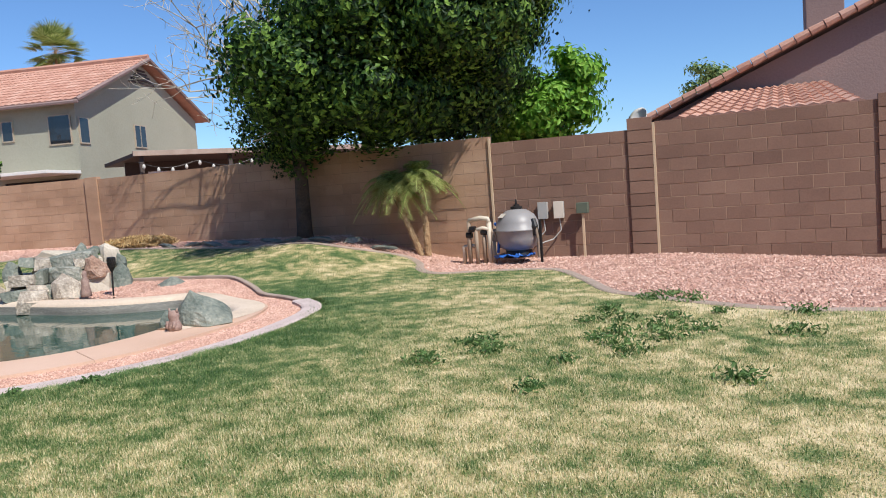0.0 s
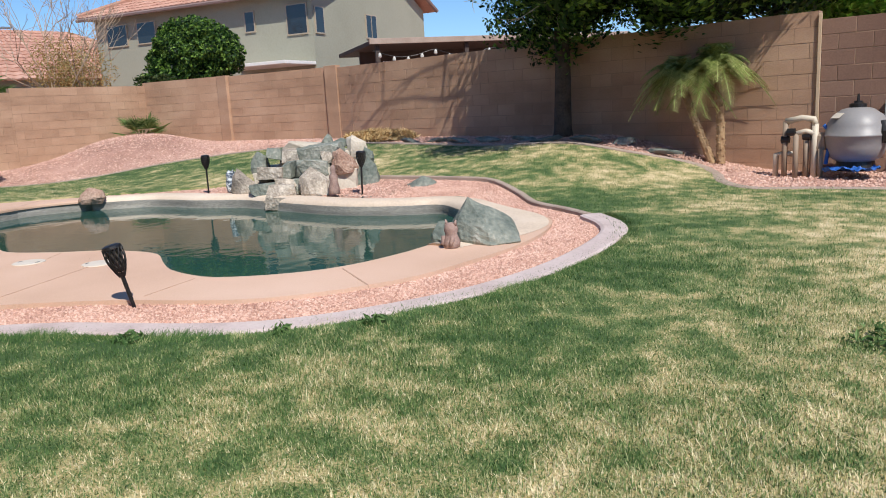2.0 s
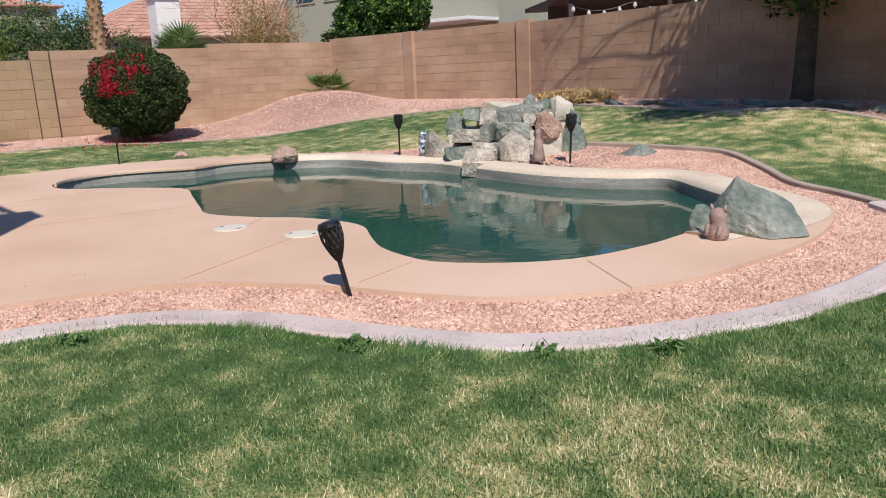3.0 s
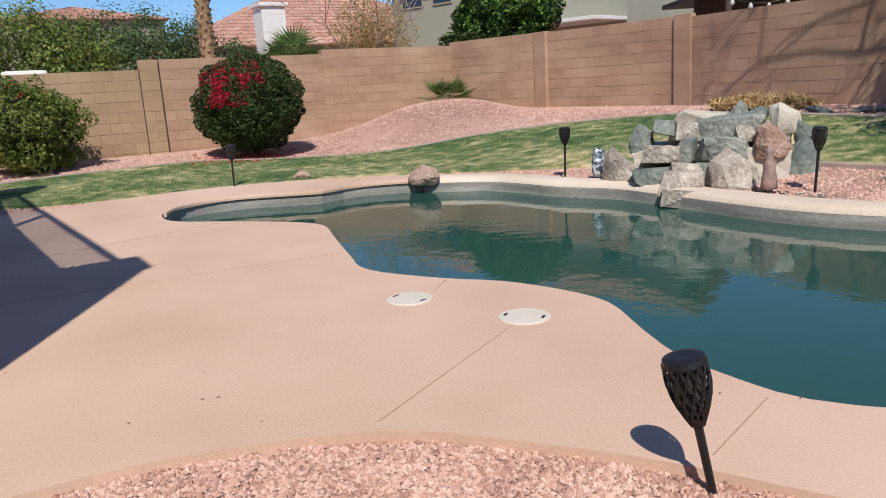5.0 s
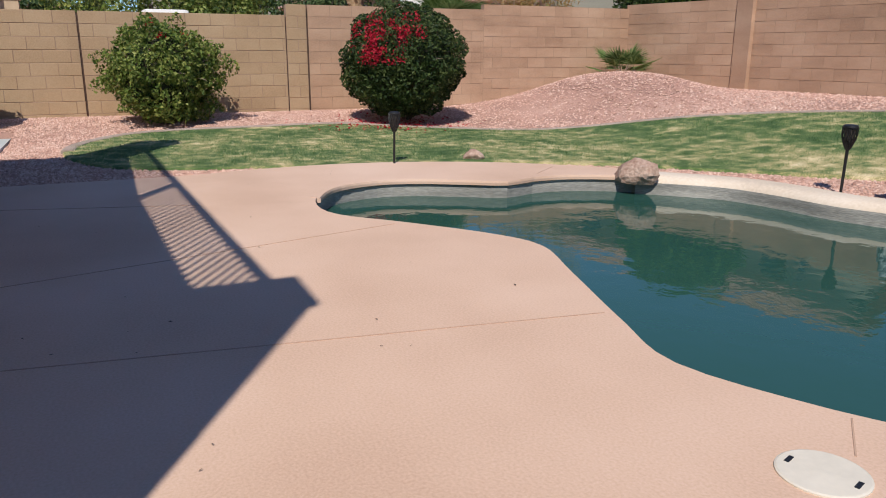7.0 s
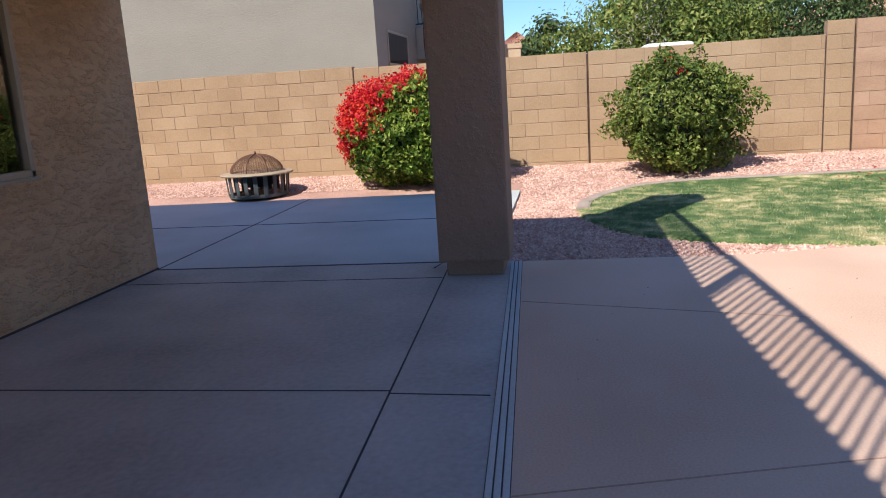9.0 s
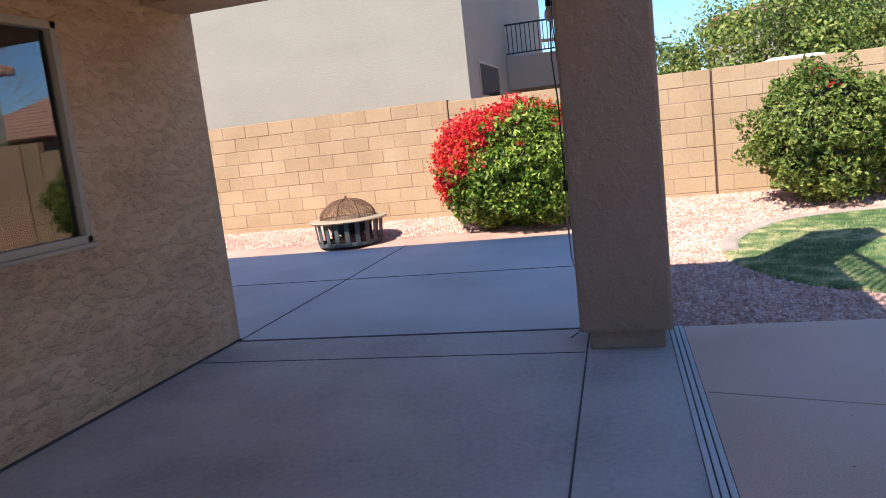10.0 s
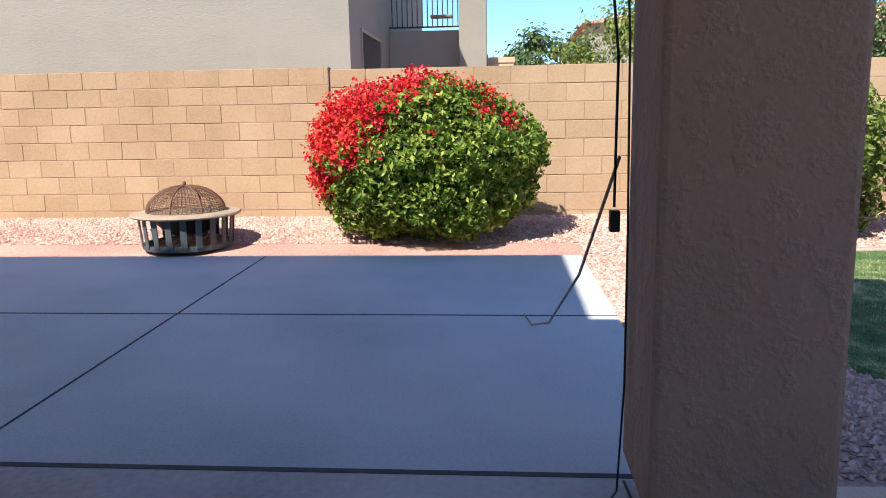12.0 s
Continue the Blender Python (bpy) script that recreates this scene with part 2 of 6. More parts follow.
def height(x, y):
    """The lie of the land: level round the pool, rising to the back wall."""
    r = 0.55 * step01((y - 8.3) / 5.0) * step01((-4.9 - x) / 3.2)
    left = 0.16 * step01((-19.3 - x) / 2.2)
    mound = 0.42 * math.exp(-(((x + 19.9) / 1.9) ** 2 + ((y - 11.55) / 1.35) ** 2) ** 1.4)
    dip = 0.06 * max(0.0, min(x, 6) + 1.5) * step01((y - 6) / 6)
    return r + left * (1 - r / 0.55) + mound - dip


def inside(poly, x, y):
    c = False
    for i in range(len(poly)):
        (x0, y0), (x1, y1) = poly[i - 1][:2], poly[i][:2]
        if (y0 > y) != (y1 > y) and x < (x1 - x0) * (y - y0) / (y1 - y0) + x0:
            c = not c
    return c


def inside_many(poly, x, y):
    c = np.zeros(len(x), bool)
    for i in range(len(poly)):
        (x0, y0), (x1, y1) = poly[i - 1][:2], poly[i][:2]
        if y0 != y1:
            c ^= ((y0 > y) != (y1 > y)) & (x < (x1 - x0) * (y - y0) / (y1 - y0) + x0)
    return c


def flat_sheet(name, loops, z, mat, parent=None, depth=0.0, drape=False):
    """A flat sheet bounded by the first loop with the others as holes; depth gives it an edge."""
    bm = bmesh.new()
    for loop in loops:
        vs = [bm.verts.new((p[0], p[1], 0)) for p in loop]
        for a, b in zip(vs, vs[1:] + vs[:1]):
            bm.edges.new((a, b))
    bmesh.ops.triangle_fill(bm, use_beauty=True, use_dissolve=False, edges=bm.edges[:])
    if drape:
        for _ in range(4):
            es = [e for e in bm.edges if e.calc_length() > 0.9]
            if not es:
                break
            bmesh.ops.subdivide_edges(bm, edges=es, cuts=1)
            bmesh.ops.triangulate(bm, faces=bm.faces[:])
    for f in bm.faces:
        if f.normal.z < 0:
            f.normal_flip()
    if depth:
        r = bmesh.ops.extrude_face_region(bm, geom=bm.faces[:])
        top = {v for v in r["geom"] if isinstance(v, bmesh.types.BMVert)}
        for v in bm.verts:
            v.co.z = z if v in top else z - depth
    else:
        for v in bm.verts:
            v.co.z = z + (height(v.co.x, v.co.y) if drape else 0)
    bmesh.ops.recalc_face_normals(bm, faces=bm.faces[:])
    return part(name, bm, mat, parent)


def sweep(name, line, profile, mat, closed=False, z=0.0, drape=True, parent=None):
    """A profile of (across, up) pairs carried along a line on the ground."""
    verts, faces, n, k = [], [], len(line), len(profile)
    for i, p in enumerate(line):
        a = line[(i - 1) % n] if closed or i else line[0]
        b = line[(i + 1) % n] if closed or i < n - 1 else line[-1]
        d = Vector((b[0] - a[0], b[1] - a[1])).normalized()
        for u, w in profile:
            x, y = p[0] + d.y * u, p[1] - d.x * u
            verts.append((x, y, z + w + (height(p[0], p[1]) if drape else 0)))
    for i in range(n if closed else n - 1):
        for j in range(k - 1):
            q = [i * k + j, ((i + 1) % n) * k + j, ((i + 1) % n) * k + j + 1, i * k + j + 1]
            faces.append(q[::-1])
    if not closed:
        faces += [list(range(k)), list(range((n - 1) * k, n * k))[::-1]]
    return raw(name, verts, faces, mat, parent)


# ---- plan ----
POOL = smoothed([(-13.65, 4.06), (-13.23, 4.12), (-12.77, 4.5), (-12.2, 4.92), (-11.79, 5.06), (-11.2, 4.9), (-10.45, 4.68), (-9.95, 4.57), (-9.4, 4.8), (-9.06, 5.03),
    (-8.66, 5.16), (-8.3, 5.17), (-7.9, 4.98), (-7.55, 4.83), (-7.2, 4.79), (-6.95, 4.82), (-6.68, 5.0), (-6.42, 5.28), (-6.27, 5.6), (-6.2, 6.1), (-6.2, 6.6), (-6.05, 7.1),
    (-6.08, 7.6), (-6.4, 8.0), (-6.89, 8.28), (-7.4, 8.6), (-7.75, 8.83), (-8.05, 8.9), (-8.4, 8.66), (-8.9, 8.45), (-9.5, 8.36), (-10.6, 8.42), (-11.4, 8.45), (-12.1, 8.2),
    (-12.7, 8.13), (-13.2, 7.98), (-13.65, 7.58), (-13.98, 7.22), (-14.18, 6.8), (-14.2, 6.4), (-14.1, 6.06), (-14.3, 5.7), (-14.52, 5.3), (-14.6, 4.9), (-14.45, 4.47), (-14.1, 4.2)], step=0.12)
DECK_LINE = smoothed([(-8.1, 1.87), (-8.1, 2.11), (-8.04, 2.75), (-7.75, 3.46), (-7.35, 3.82), (-6.96, 4.08), (-6.55, 4.28), (-6.18, 4.49), (-5.9, 4.78), (-5.68, 5.16), (-5.54, 5.55), (-5.5, 6.03),
    (-5.48, 6.5), (-5.52, 7.0), (-5.65, 7.5), (-5.85, 7.95), (-6.1, 8.2), (-6.6, 8.5), (-7.05, 8.75), (-7.6, 9.1), (-8.05, 9.22), (-8.5, 9.0), (-9.2, 8.78), (-10.0, 8.75), (-10.6, 8.8),
    (-11.6, 8.8), (-12.3, 8.5), (-13.0, 8.4), (-13.6, 8.1), (-14.1, 7.75), (-14.6, 7.3), (-15.2, 6.6), (-15.55, 5.9), (-15.75, 5.2), (-15.8, 4.5), (-15.7, 3.7), (-15.6, 3.2), (-15.57, 1.55)], closed=False)
RING = smoothed([(-7.0, -1.4), (-7.12, 0.6), (-7.34, 1.6), (-7.42, 2.2), (-7.36, 2.62), (-7.2, 3.0), (-7.0, 3.25), (-6.66, 3.5), (-6.3, 3.68), (-5.9, 3.88), (-5.55, 4.12), (-5.25, 4.5),
    (-4.97, 5.1), (-4.85, 5.6), (-4.81, 6.1), (-4.83, 6.6), (-4.93, 7.25), (-5.07, 7.7), (-5.3, 8.05), (-5.65, 8.38)], closed=False)
RING2 = smoothed([(-5.65, 8.38), (-6.1, 8.68), (-6.65, 8.95), (-7.2, 9.45), (-7.95, 9.95), (-8.7, 10.02), (-9.6, 10.0), (-10.6, 9.95), (-11.6, 9.7), (-12.5, 9.4)], closed=False)
LAWN_IN = RING + RING2[1:] + smoothed([(-12.5, 9.4), (-13.58, 8.78), (-14.3, 8.18), (-14.83, 7.56), (-15.52, 6.36), (-15.75, 5.44), (-15.98, 4.21), (-16.2, 3.3), (-16.48, 2.74), (-16.84, 2.43), (-17.57, 2.15), (-18.1, 2.08)], closed=False)[1:]
LAWN_OUT = smoothed([(-18.1, 2.08), (-18.7, 2.15), (-19.3, 2.4), (-19.75, 2.8), (-19.95, 3.5), (-20.0, 4.6), (-20.0, 6.2), (-19.2, 7.4), (-18.3, 8.5), (-16.9, 10.6), (-14.8, 11.95), (-13.0, 12.4), (-11.0, 12.2),
    (-9.5, 12.0), (-8.3, 12.15), (-7.1, 12.1), (-6.1, 12.3), (-5.6, 11.9), (-5.3, 11.3), (-4.75, 10.8), (-4.05, 10.95), (-3.05, 10.95), (-2.4, 9.95), (-1.85, 8.8), (-1.48, 8.45), (-0.77, 7.96), (0.0, 7.6), (0.8, 7.6), (3.0, 7.7), (7.5, 7.6)], closed=False)
LAWN = [p.copy() for p in LAWN_IN] + [p.copy() for p in LAWN_OUT[1:]] + [Vector((7.5, -1.5)), Vector((-6.9, -1.5))]

# ---- ground ----
def ground_sheet():
    xs = [-3000, -800, -200, -80, -45, -30] + [-25 + 0.5 * i for i in range(67)] + [12, 20, 45, 120, 500, 3000]
    ys = [-3000, -800, -200, -60, -25, -12] + [-8 + 0.5 * i for i in range(49)] + [20, 30, 60, 160, 600, 3000]
    verts = [(x, y, (height(x, y) if -24 < x < 9 and -8 < y < 17 else 0) - (0.04 if -24 < x < 9 else 0.1)) for y in ys for x in xs]
    faces, n = [], len(xs)
    for j in range(len(ys) - 1):
        for i in range(n - 1):
            cx, cy = (xs[i] + xs[i + 1]) / 2, (ys[j] + ys[j + 1]) / 2
            if inside(POOL, cx, cy) or min((p - Vector((cx, cy))).length for p in POOL[::3]) < 0.4:
                continue
            faces.append((j * n + i, j * n + i + 1, (j + 1) * n + i + 1, (j + 1) * n + i))
    o = raw("ground", verts, faces, M_gravel)
    return tagged(o, "pink crushed gravel ground between lawn and walls", "ground", kind="structure")


ground = ground_sheet()
lawn = tagged(flat_sheet("lawn", [LAWN], 0.0, M_soil, drape=True), "patchy green and straw-coloured lawn", "lawn", kind="structure")
deck = tagged(flat_sheet("deck", [DECK_LINE, POOL], 0.0, M_deck, depth=0.06), "beige coated concrete pool deck", "deck", kind="structure")
patio = tagged(flat_sheet("patio", [[(-15.6, -1.56), (-7.6, -1.56), (-7.6, 1.8), (-15.6, 1.47)]], 0.0, M_patio, depth=0.12), "grey concrete slab of the covered patio", "patio", kind="structure")
side_slab = tagged(part("side_slab", box(-19.93, -15.63, -9.0, 1.3, -0.12, -0.002), M_conc), "grey concrete slab beside the house", "patio", kind="structure")
M_faint = material("faint_joint", [lin(166, 132, 111), lin(196, 161, 138)], 0.95, 4, 40, coords="World")


def joint(x0, y0, x1, y1, mat, w=0.0045):
    """A thin straight joint between slabs."""
    d = Vector((x1 - x0, y1 - y0))
    o = part("slab_joint", box(0, d.length, -w, w, -0.02, 0.0025), mat)
    o.matrix_basis = pose(x0, y0, 0, 0, 0, math.degrees(math.atan2(d.y, d.x)))
    return tagged(o, "thin straight joint in the concrete", "joint", kind="structure")


joint(-15.615, -1.56, -15.615, 1.3, M_joint, 0.016)
joint(-15.58, 0.99, -8.1, 1.3, M_joint)
joint(-15.1, -1.56, -15.1, 1.0, M_joint)
joint(-12.97, -1.56, -12.97, 1.1, M_joint)
joint(-12.94, 1.1, -12.92, 1.56, M_joint, 0.004)
joint(-10.6, -1.56, -10.6, 1.68, M_joint)
joint(-19.93, -1.66, -15.63, -1.56, M_joint)
joint(-17.84, -6, -17.8, 1.3, M_joint, 0.004)
joint(-14.42, 1.62, -14.0, 3.2, M_faint, 0.003)
joint(-12.07, 1.66, -12.75, 4.4, M_faint, 0.003)
joint(-10.98, 1.75, -10.56, 4.66, M_faint, 0.003)
joint(-8.35, 4.56, -7.81, 3.51, M_faint, 0.003)
joint(-9.15, 4.59, -9.33, 4.8, M_faint, 0.003)
joint(-6.23, 5.46, -5.68, 5.16, M_faint, 0.006)
joint(-7.05, 4.72, -6.9, 4.22, M_faint, 0.003)
joint(-14.7, 6.95, -14.35, 6.55, M_faint, 0.003)
drain = thing("channel_drain", -15.57, 1.47, 0, 2.4, "narrow grey channel drain along the patio edge", "drain", kind="structure")
for dy in (0.002, 0.032, 0.062):
    part("drain_rib", box(0, 7.4, dy, dy + 0.024, -0.03, 0.006, 0.003), M_conc, drain)
part("drain_bed", box(0, 7.4, 0.0, 0.09, -0.05, 0.0015), M_joint, drain)

# pool shell, water and the rolled edge of its far side
def pool_shell():
    verts, faces, n = [], [], len(POOL)
    c = Vector((-10, 6.4))
    for k, (s, z) in enumerate(((1.0, -0.05), (1.0, -0.4), (0.93, -0.9), (0.8, -1.5))):
        for p in POOL:
            q = c + (p - c) * s
            verts.append((q.x, q.y, z))
    for k in range(3):
        for i in range(n):
            j = (i + 1) % n
            faces.append((k * n + i, k * n + j, (k + 1) * n + j, (k + 1) * n + i))
    faces.append(list(range(3 * n, 4 * n)))
    return raw("pool_shell", verts, faces, M_pool)


tagged(pool_shell(), "grey plastered free-form swimming pool shell", "pool", kind="structure")
water = tagged(flat_sheet("pool_water", [[Vector((-10, 6.4)) + (p - Vector((-10, 6.4))) * 1.003 for p in POOL]], -0.17, M_water), "still dark green pool water", "water", kind="structure")
ka = min(range(len(POOL)), key=lambda i: (POOL[i] - Vector((-6.2, 6.5))).length)
k1 = min(range(len(POOL)), key=lambda i: (POOL[i] - Vector((-13.9, 7.3))).length)
k2 = min(range(len(POOL)), key=lambda i: (POOL[i] - Vector((-13.75, 4.08))).length)
M_cream = material("cream_coping", [lin(186, 166, 146), lin(214, 194, 172), lin(228, 212, 194)], 0.85, 1.5, 40, 0.3, 0.006, coords="World", spread=0.25)
tagged(sweep("pool_coping", POOL[ka:k1], [(0.34, 0.003), (0.26, 0.012), (0.16, 0.02), (0.06, 0.02), (-0.01, 0.008), (-0.05, -0.02), (-0.066, -0.05)], M_cream, drape=False), "rounded cream coping round the far pool edge", "coping", kind="structure").data.shade_smooth()
beam = tagged(sweep("pool_bond_beam", POOL[ka:k1], [(-0.064, -0.049), (-0.069, -0.08), (-0.062, -0.13), (-0.066, -0.2), (-0.08, -0.4), (0.3, -0.4)], M_plaster, drape=False), "stained grey plaster pool wall at the waterline", "pool edge", kind="structure")
beam.data.shade_smooth()
tagged(sweep("pool_coping", POOL[k1:k2], [(0.06, 0.002), (0.02, 0.004), (-0.03, 0.0), (-0.036, -0.02), (-0.034, -0.045), (0.0, -0.05), (0.06, -0.05)], M_deck, drape=False), "rounded beige deck lip over the pool", "coping", kind="structure")
tagged(sweep("pool_tile_band", POOL[k1:k2], [(0.03, -0.052), (-0.008, -0.054), (-0.012, -0.2), (-0.02, -0.4), (0.03, -0.4)], M_plaster, drape=False), "stained grey plaster band at the waterline", "pool edge", kind="structure")
tagged(sweep("curb", RING, [(-0.125, -0.08), (-0.12, 0.002), (-0.09, 0.014), (0.09, 0.016), (0.118, 0.006), (0.125, -0.08)], M_curb), "mauve-grey concrete mowing kerb round the pool gravel", "kerb", kind="structure")
tagged(sweep("edging", RING2, [(-0.045, -0.08), (-0.042, 0.004), (-0.03, 0.014), (0.03, 0.014), (0.042, 0.004), (0.045, -0.08)], M_edging), "narrow brown concrete lawn edging", "kerb", kind="structure")
tagged(sweep("lawn_edge", LAWN_IN[len(RING) + len(RING2) - 2:], [(-0.09, -0.07), (-0.04, -0.004), (0.03, 0.002), (0.07, -0.06)], M_soil), "worn soil edge of the lawn", "lawn", kind="structure")
tagged(sweep("lawn_kerb", LAWN_OUT, [(-0.08, -0.1), (-0.075, 0.004), (-0.05, 0.014), (0.05, 0.014), (0.075, 0.004), (0.08, -0.1)], M_edging), "grey concrete lawn kerb", "kerb", kind="structure")


# ---- block walls ----
BW, BH = 0.416, 0.207


def block_wall(name, a, b, base, top, mat, joined, label, parts=True, flip=False, thick=0.15):
    """A running-bond wall from a to b (x, y); blocks stand proud of the mortar core."""
    a, b = Vector(a), Vector(b)
    length = (b - a).length
    ang = math.degrees(math.atan2(b.y - a.y, b.x - a.x))
    w = thing(name, a.x, a.y, 0, ang, label, "wall", kind="structure")
    part("core", box(0, length, -thick / 2 + 0.0045, thick / 2 - 0.0045, base - 0.5, top - 0.006), M_mortar, w)
    part("cap", box(0, length, -thick / 2 + 0.002, thick / 2 - 0.002, top - 0.008, top - 0.002), mat if not joined else joined, w)
    rows = int(math.ceil((top - base + 0.3) / BH))
    shared, verts, faces = {}, [], []
    rnd = random.Random(name)
    for r in range(rows):
        z1 = top - r * BH
        x = -(BW / 2) * (r % 2)
        while x < length - 0.02:
            x0, x1 = max(0, x), min(length, x + BW)
            x += BW
            if x1 - x0 < 0.05:
                continue
            g = 0.005 if parts else 0.004
            dx, dz = (x1 - x0) / 2 - g, BH / 2 - g
            if parts:
                key = round(dx, 2)
                if key not in shared:
                    bm = bmesh.new()
                    add_box(bm, -dx, dx, -thick / 2, thick / 2, -dz, dz)
                    bmesh.ops.bevel(bm, geom=bm.edges[:], offset=0.003, segments=1, affect="EDGES")
                    me = bpy.data.meshes.new("block")
                    bm.to_mesh(me)
                    bm.free()
                    me.materials.append(mat)
                    shared[key] = me
                o = new("block", shared[key])
                o.parent = w
                o.location = ((x0 + x1) / 2, rnd.uniform(-0.0025, 0.0025), z1 - BH / 2)
                o.rotation_euler = (0, 0, rnd.uniform(-0.004, 0.004))
            else:
                n, cy, t = len(verts), rnd.uniform(-0.0025, 0.0025), thick / 2 - 0.001
                cx, cz = (x0 + x1) / 2, z1 - BH / 2
                for sx in (-1, 1):
                    for sy in (-1, 1):
                        for sz in (-1, 1):
                            verts.append((cx + sx * dx, cy + sy * t, cz + sz * dz))
                faces += [(n, n + 1, n + 3, n + 2), (n + 4, n + 6, n + 7, n + 5), (n, n + 4, n + 5, n + 1), (n + 2, n + 3, n + 7, n + 6), (n, n + 2, n + 6, n + 4), (n + 1, n + 5, n + 7, n + 3)]
    if not parts:
        o = raw("blockwork", verts, faces, joined, w)
        o["kind"] = "stuff"
    return w


LX = -21.9
block_wall("wall_west_0", (LX, -12.0), (LX, -5.66), 0.15, 1.88, M_block, M_blockr, "tan concrete block garden wall in full sun", parts=False)
block_wall("wall_west_1", (LX, -5.63), (LX, -1.42), 0.15, 1.86, M_block, None, "tan concrete block garden wall with clear joints")
block_wall("wall_west_2", (LX, -1.4), (LX, 2.27), 0.1, 1.83, M_block, None, "tan concrete block garden wall behind the flowering bush")
block_wall("wall_west_3", (LX, 2.3), (LX, 5.68), 0.15, 1.83, M_block, None, "tan concrete block garden wall behind a bush")
block_wall("wall_west_4", (LX, 5.7), (LX, 6.07), 0.2, 2.02, M_block, None, "raised end of a tan block wall")
block_wall("wall_west_5", (LX, 6.1), (LX, 9.7), 0.25, 2.02, M_block, M_blockr, "tan concrete block garden wall behind the round bush", parts=False)
block_wall("wall_west_6", (LX, 9.7), (LX, 13.3), 0.4, 2.12, M_block, M_blockr, "tan concrete block garden wall above the gravel mound", parts=False)
block_wall("wall_north_1", (-21.9, 13.32), (-19.2, 13.86), 0.6, 2.2, M_block, M_blockr, "weathered tan block garden wall at the corner", parts=False)
block_wall("wall_north_2", (-19.18, 13.86), (-15.52, 14.3), 0.6, 2.18, M_block, M_blockr, "weathered tan block garden wall with low relief", parts=False)
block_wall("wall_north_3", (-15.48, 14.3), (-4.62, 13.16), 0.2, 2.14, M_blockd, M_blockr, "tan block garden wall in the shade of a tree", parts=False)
block_wall("wall_north_4", (-4.58, 13.16), (-1.8, 13.16), 0.0, 2.02, M_blockd, None, "concrete block garden wall behind the pool filter, brown deepened for shade")
block_wall("wall_north_5", (-1.76, 13.16), (7.5, 13.16), -0.4, 2.12, M_blockd, None, "concrete block garden wall above the gravel, brown deepened for shade")
for y in (-5.645, -1.41, 2.285, 5.69, 6.085):
    tagged(part("joint_filler", box(LX - 0.05, LX + 0.055, y - 0.018, y + 0.018, -0.1, 1.8), M_mortar_d), "dark filled movement joint in the block wall", "joint", kind="structure")
for x, y in ((-19.19, 13.86), (-15.5, 14.3)):
    tagged(part("joint_filler", box(x - 0.025, x + 0.025, y - 0.06, y + 0.05, 0.2, 2.12), M_mortar_d), "dark filled movement joint in the block wall", "joint", kind="structure")

# ---- more materials ----
def leaf_mat(name, cols, **kw):
    return material(name, [lin(*c) for c in cols], 0.55, 1.5, 12, 0, island=kw.pop("island", 0.8), coords="World", spread=0.42, trans=0.3, spec=0.3)


L_boug = leaf_mat("bright_leaf", [(48, 76, 22), (104, 132, 42), (180, 188, 90)])
L_mid = leaf_mat("mid_green_leaf", [(64, 84, 36), (106, 124, 52), (160, 162, 88)])
L_dark = leaf_mat("deep_green_leaf", [(32, 48, 24), (58, 78, 36), (96, 106, 58)])
L_tree = leaf_mat("tree_leaf", [(18, 36, 16), (48, 82, 31), (132, 166, 70)])
L_light = leaf_mat("light_leaf", [(70, 116, 34), (108, 158, 48), (150, 190, 80)])
L_olive = leaf_mat("olive_leaf", [(46, 68, 38), (78, 100, 56), (116, 130, 80)])
L_palm = leaf_mat("palm_leaflet", [(112, 128, 64), (146, 158, 86), (188, 190, 124)])
L_fan = leaf_mat("fan_leaf", [(84, 108, 58), (116, 140, 80), (150, 164, 104)])
L_red = leaf_mat("crimson_bract", [(176, 20, 40), (222, 40, 56), (236, 96, 56)])
L_crim = leaf_mat("dark_crimson_bract", [(128, 10, 32), (182, 20, 46), (206, 52, 66)])
L_weed = leaf_mat("weed_leaf", [(62, 94, 50), (92, 124, 70), (128, 154, 96)])
M_twig = material("pale_twig", [lin(150, 128, 106), lin(186, 164, 140)], 0.9, 6, 40, coords="World")
M_pale = material("bleached_twig", [lin(176, 166, 150), lin(212, 204, 190)], 0.9, 6, 40, coords="World")
M_bark = material("grey_bark", [lin(54, 44, 38), lin(88, 74, 63), lin(110, 94, 80)], 0.95, 5, 30, 0.8, 0.02, coords="World")
M_palmbark = material("palm_bark", [lin(92, 70, 50), lin(150, 120, 88), lin(196, 168, 130)], 0.95, 3, 14, 0.8, 0.03, coords="World")
M_straw = material("straw", [lin(150, 118, 76), lin(200, 166, 112), lin(228, 200, 150)], 0.95, 3, 30, island=0.6, coords="World")
# dark tone that puts the inner shade of shrubs into colour
M_core = material("inner_shade_dark", [lin(34, 36, 22), lin(58, 56, 36)], 0.95, 4, 40, 0.5, 0.02, coords="World")
M_rock = material("green_grey_rock", [lin(62, 68, 63), lin(100, 108, 100), lin(136, 139, 128), lin(186, 182, 170)], 0.9, 2.6, 24, 0.9, 0.02, obj=0.16, spread=0.24)
M_rockp = material("pink_brown_rock", [lin(104, 78, 68), lin(158, 126, 108), lin(196, 168, 150)], 0.9, 3.5, 30, 0.9, 0.02, obj=0.12, spread=0.18)
M_grout = material("rock_mortar", [lin(172, 160, 144), lin(212, 202, 186)], 0.95, 4, 30, 0.6, 0.01, coords="World")
M_black = plain("black_plastic", lin(30, 28, 28), 0.45)
M_amber = plain("flame_film", lin(74, 66, 58), 0.6)
M_lid = plain("cream_plastic", lin(226, 214, 196), 0.5)
M_tank = plain("grey_tank_shell", lin(150, 146, 144), 0.45)
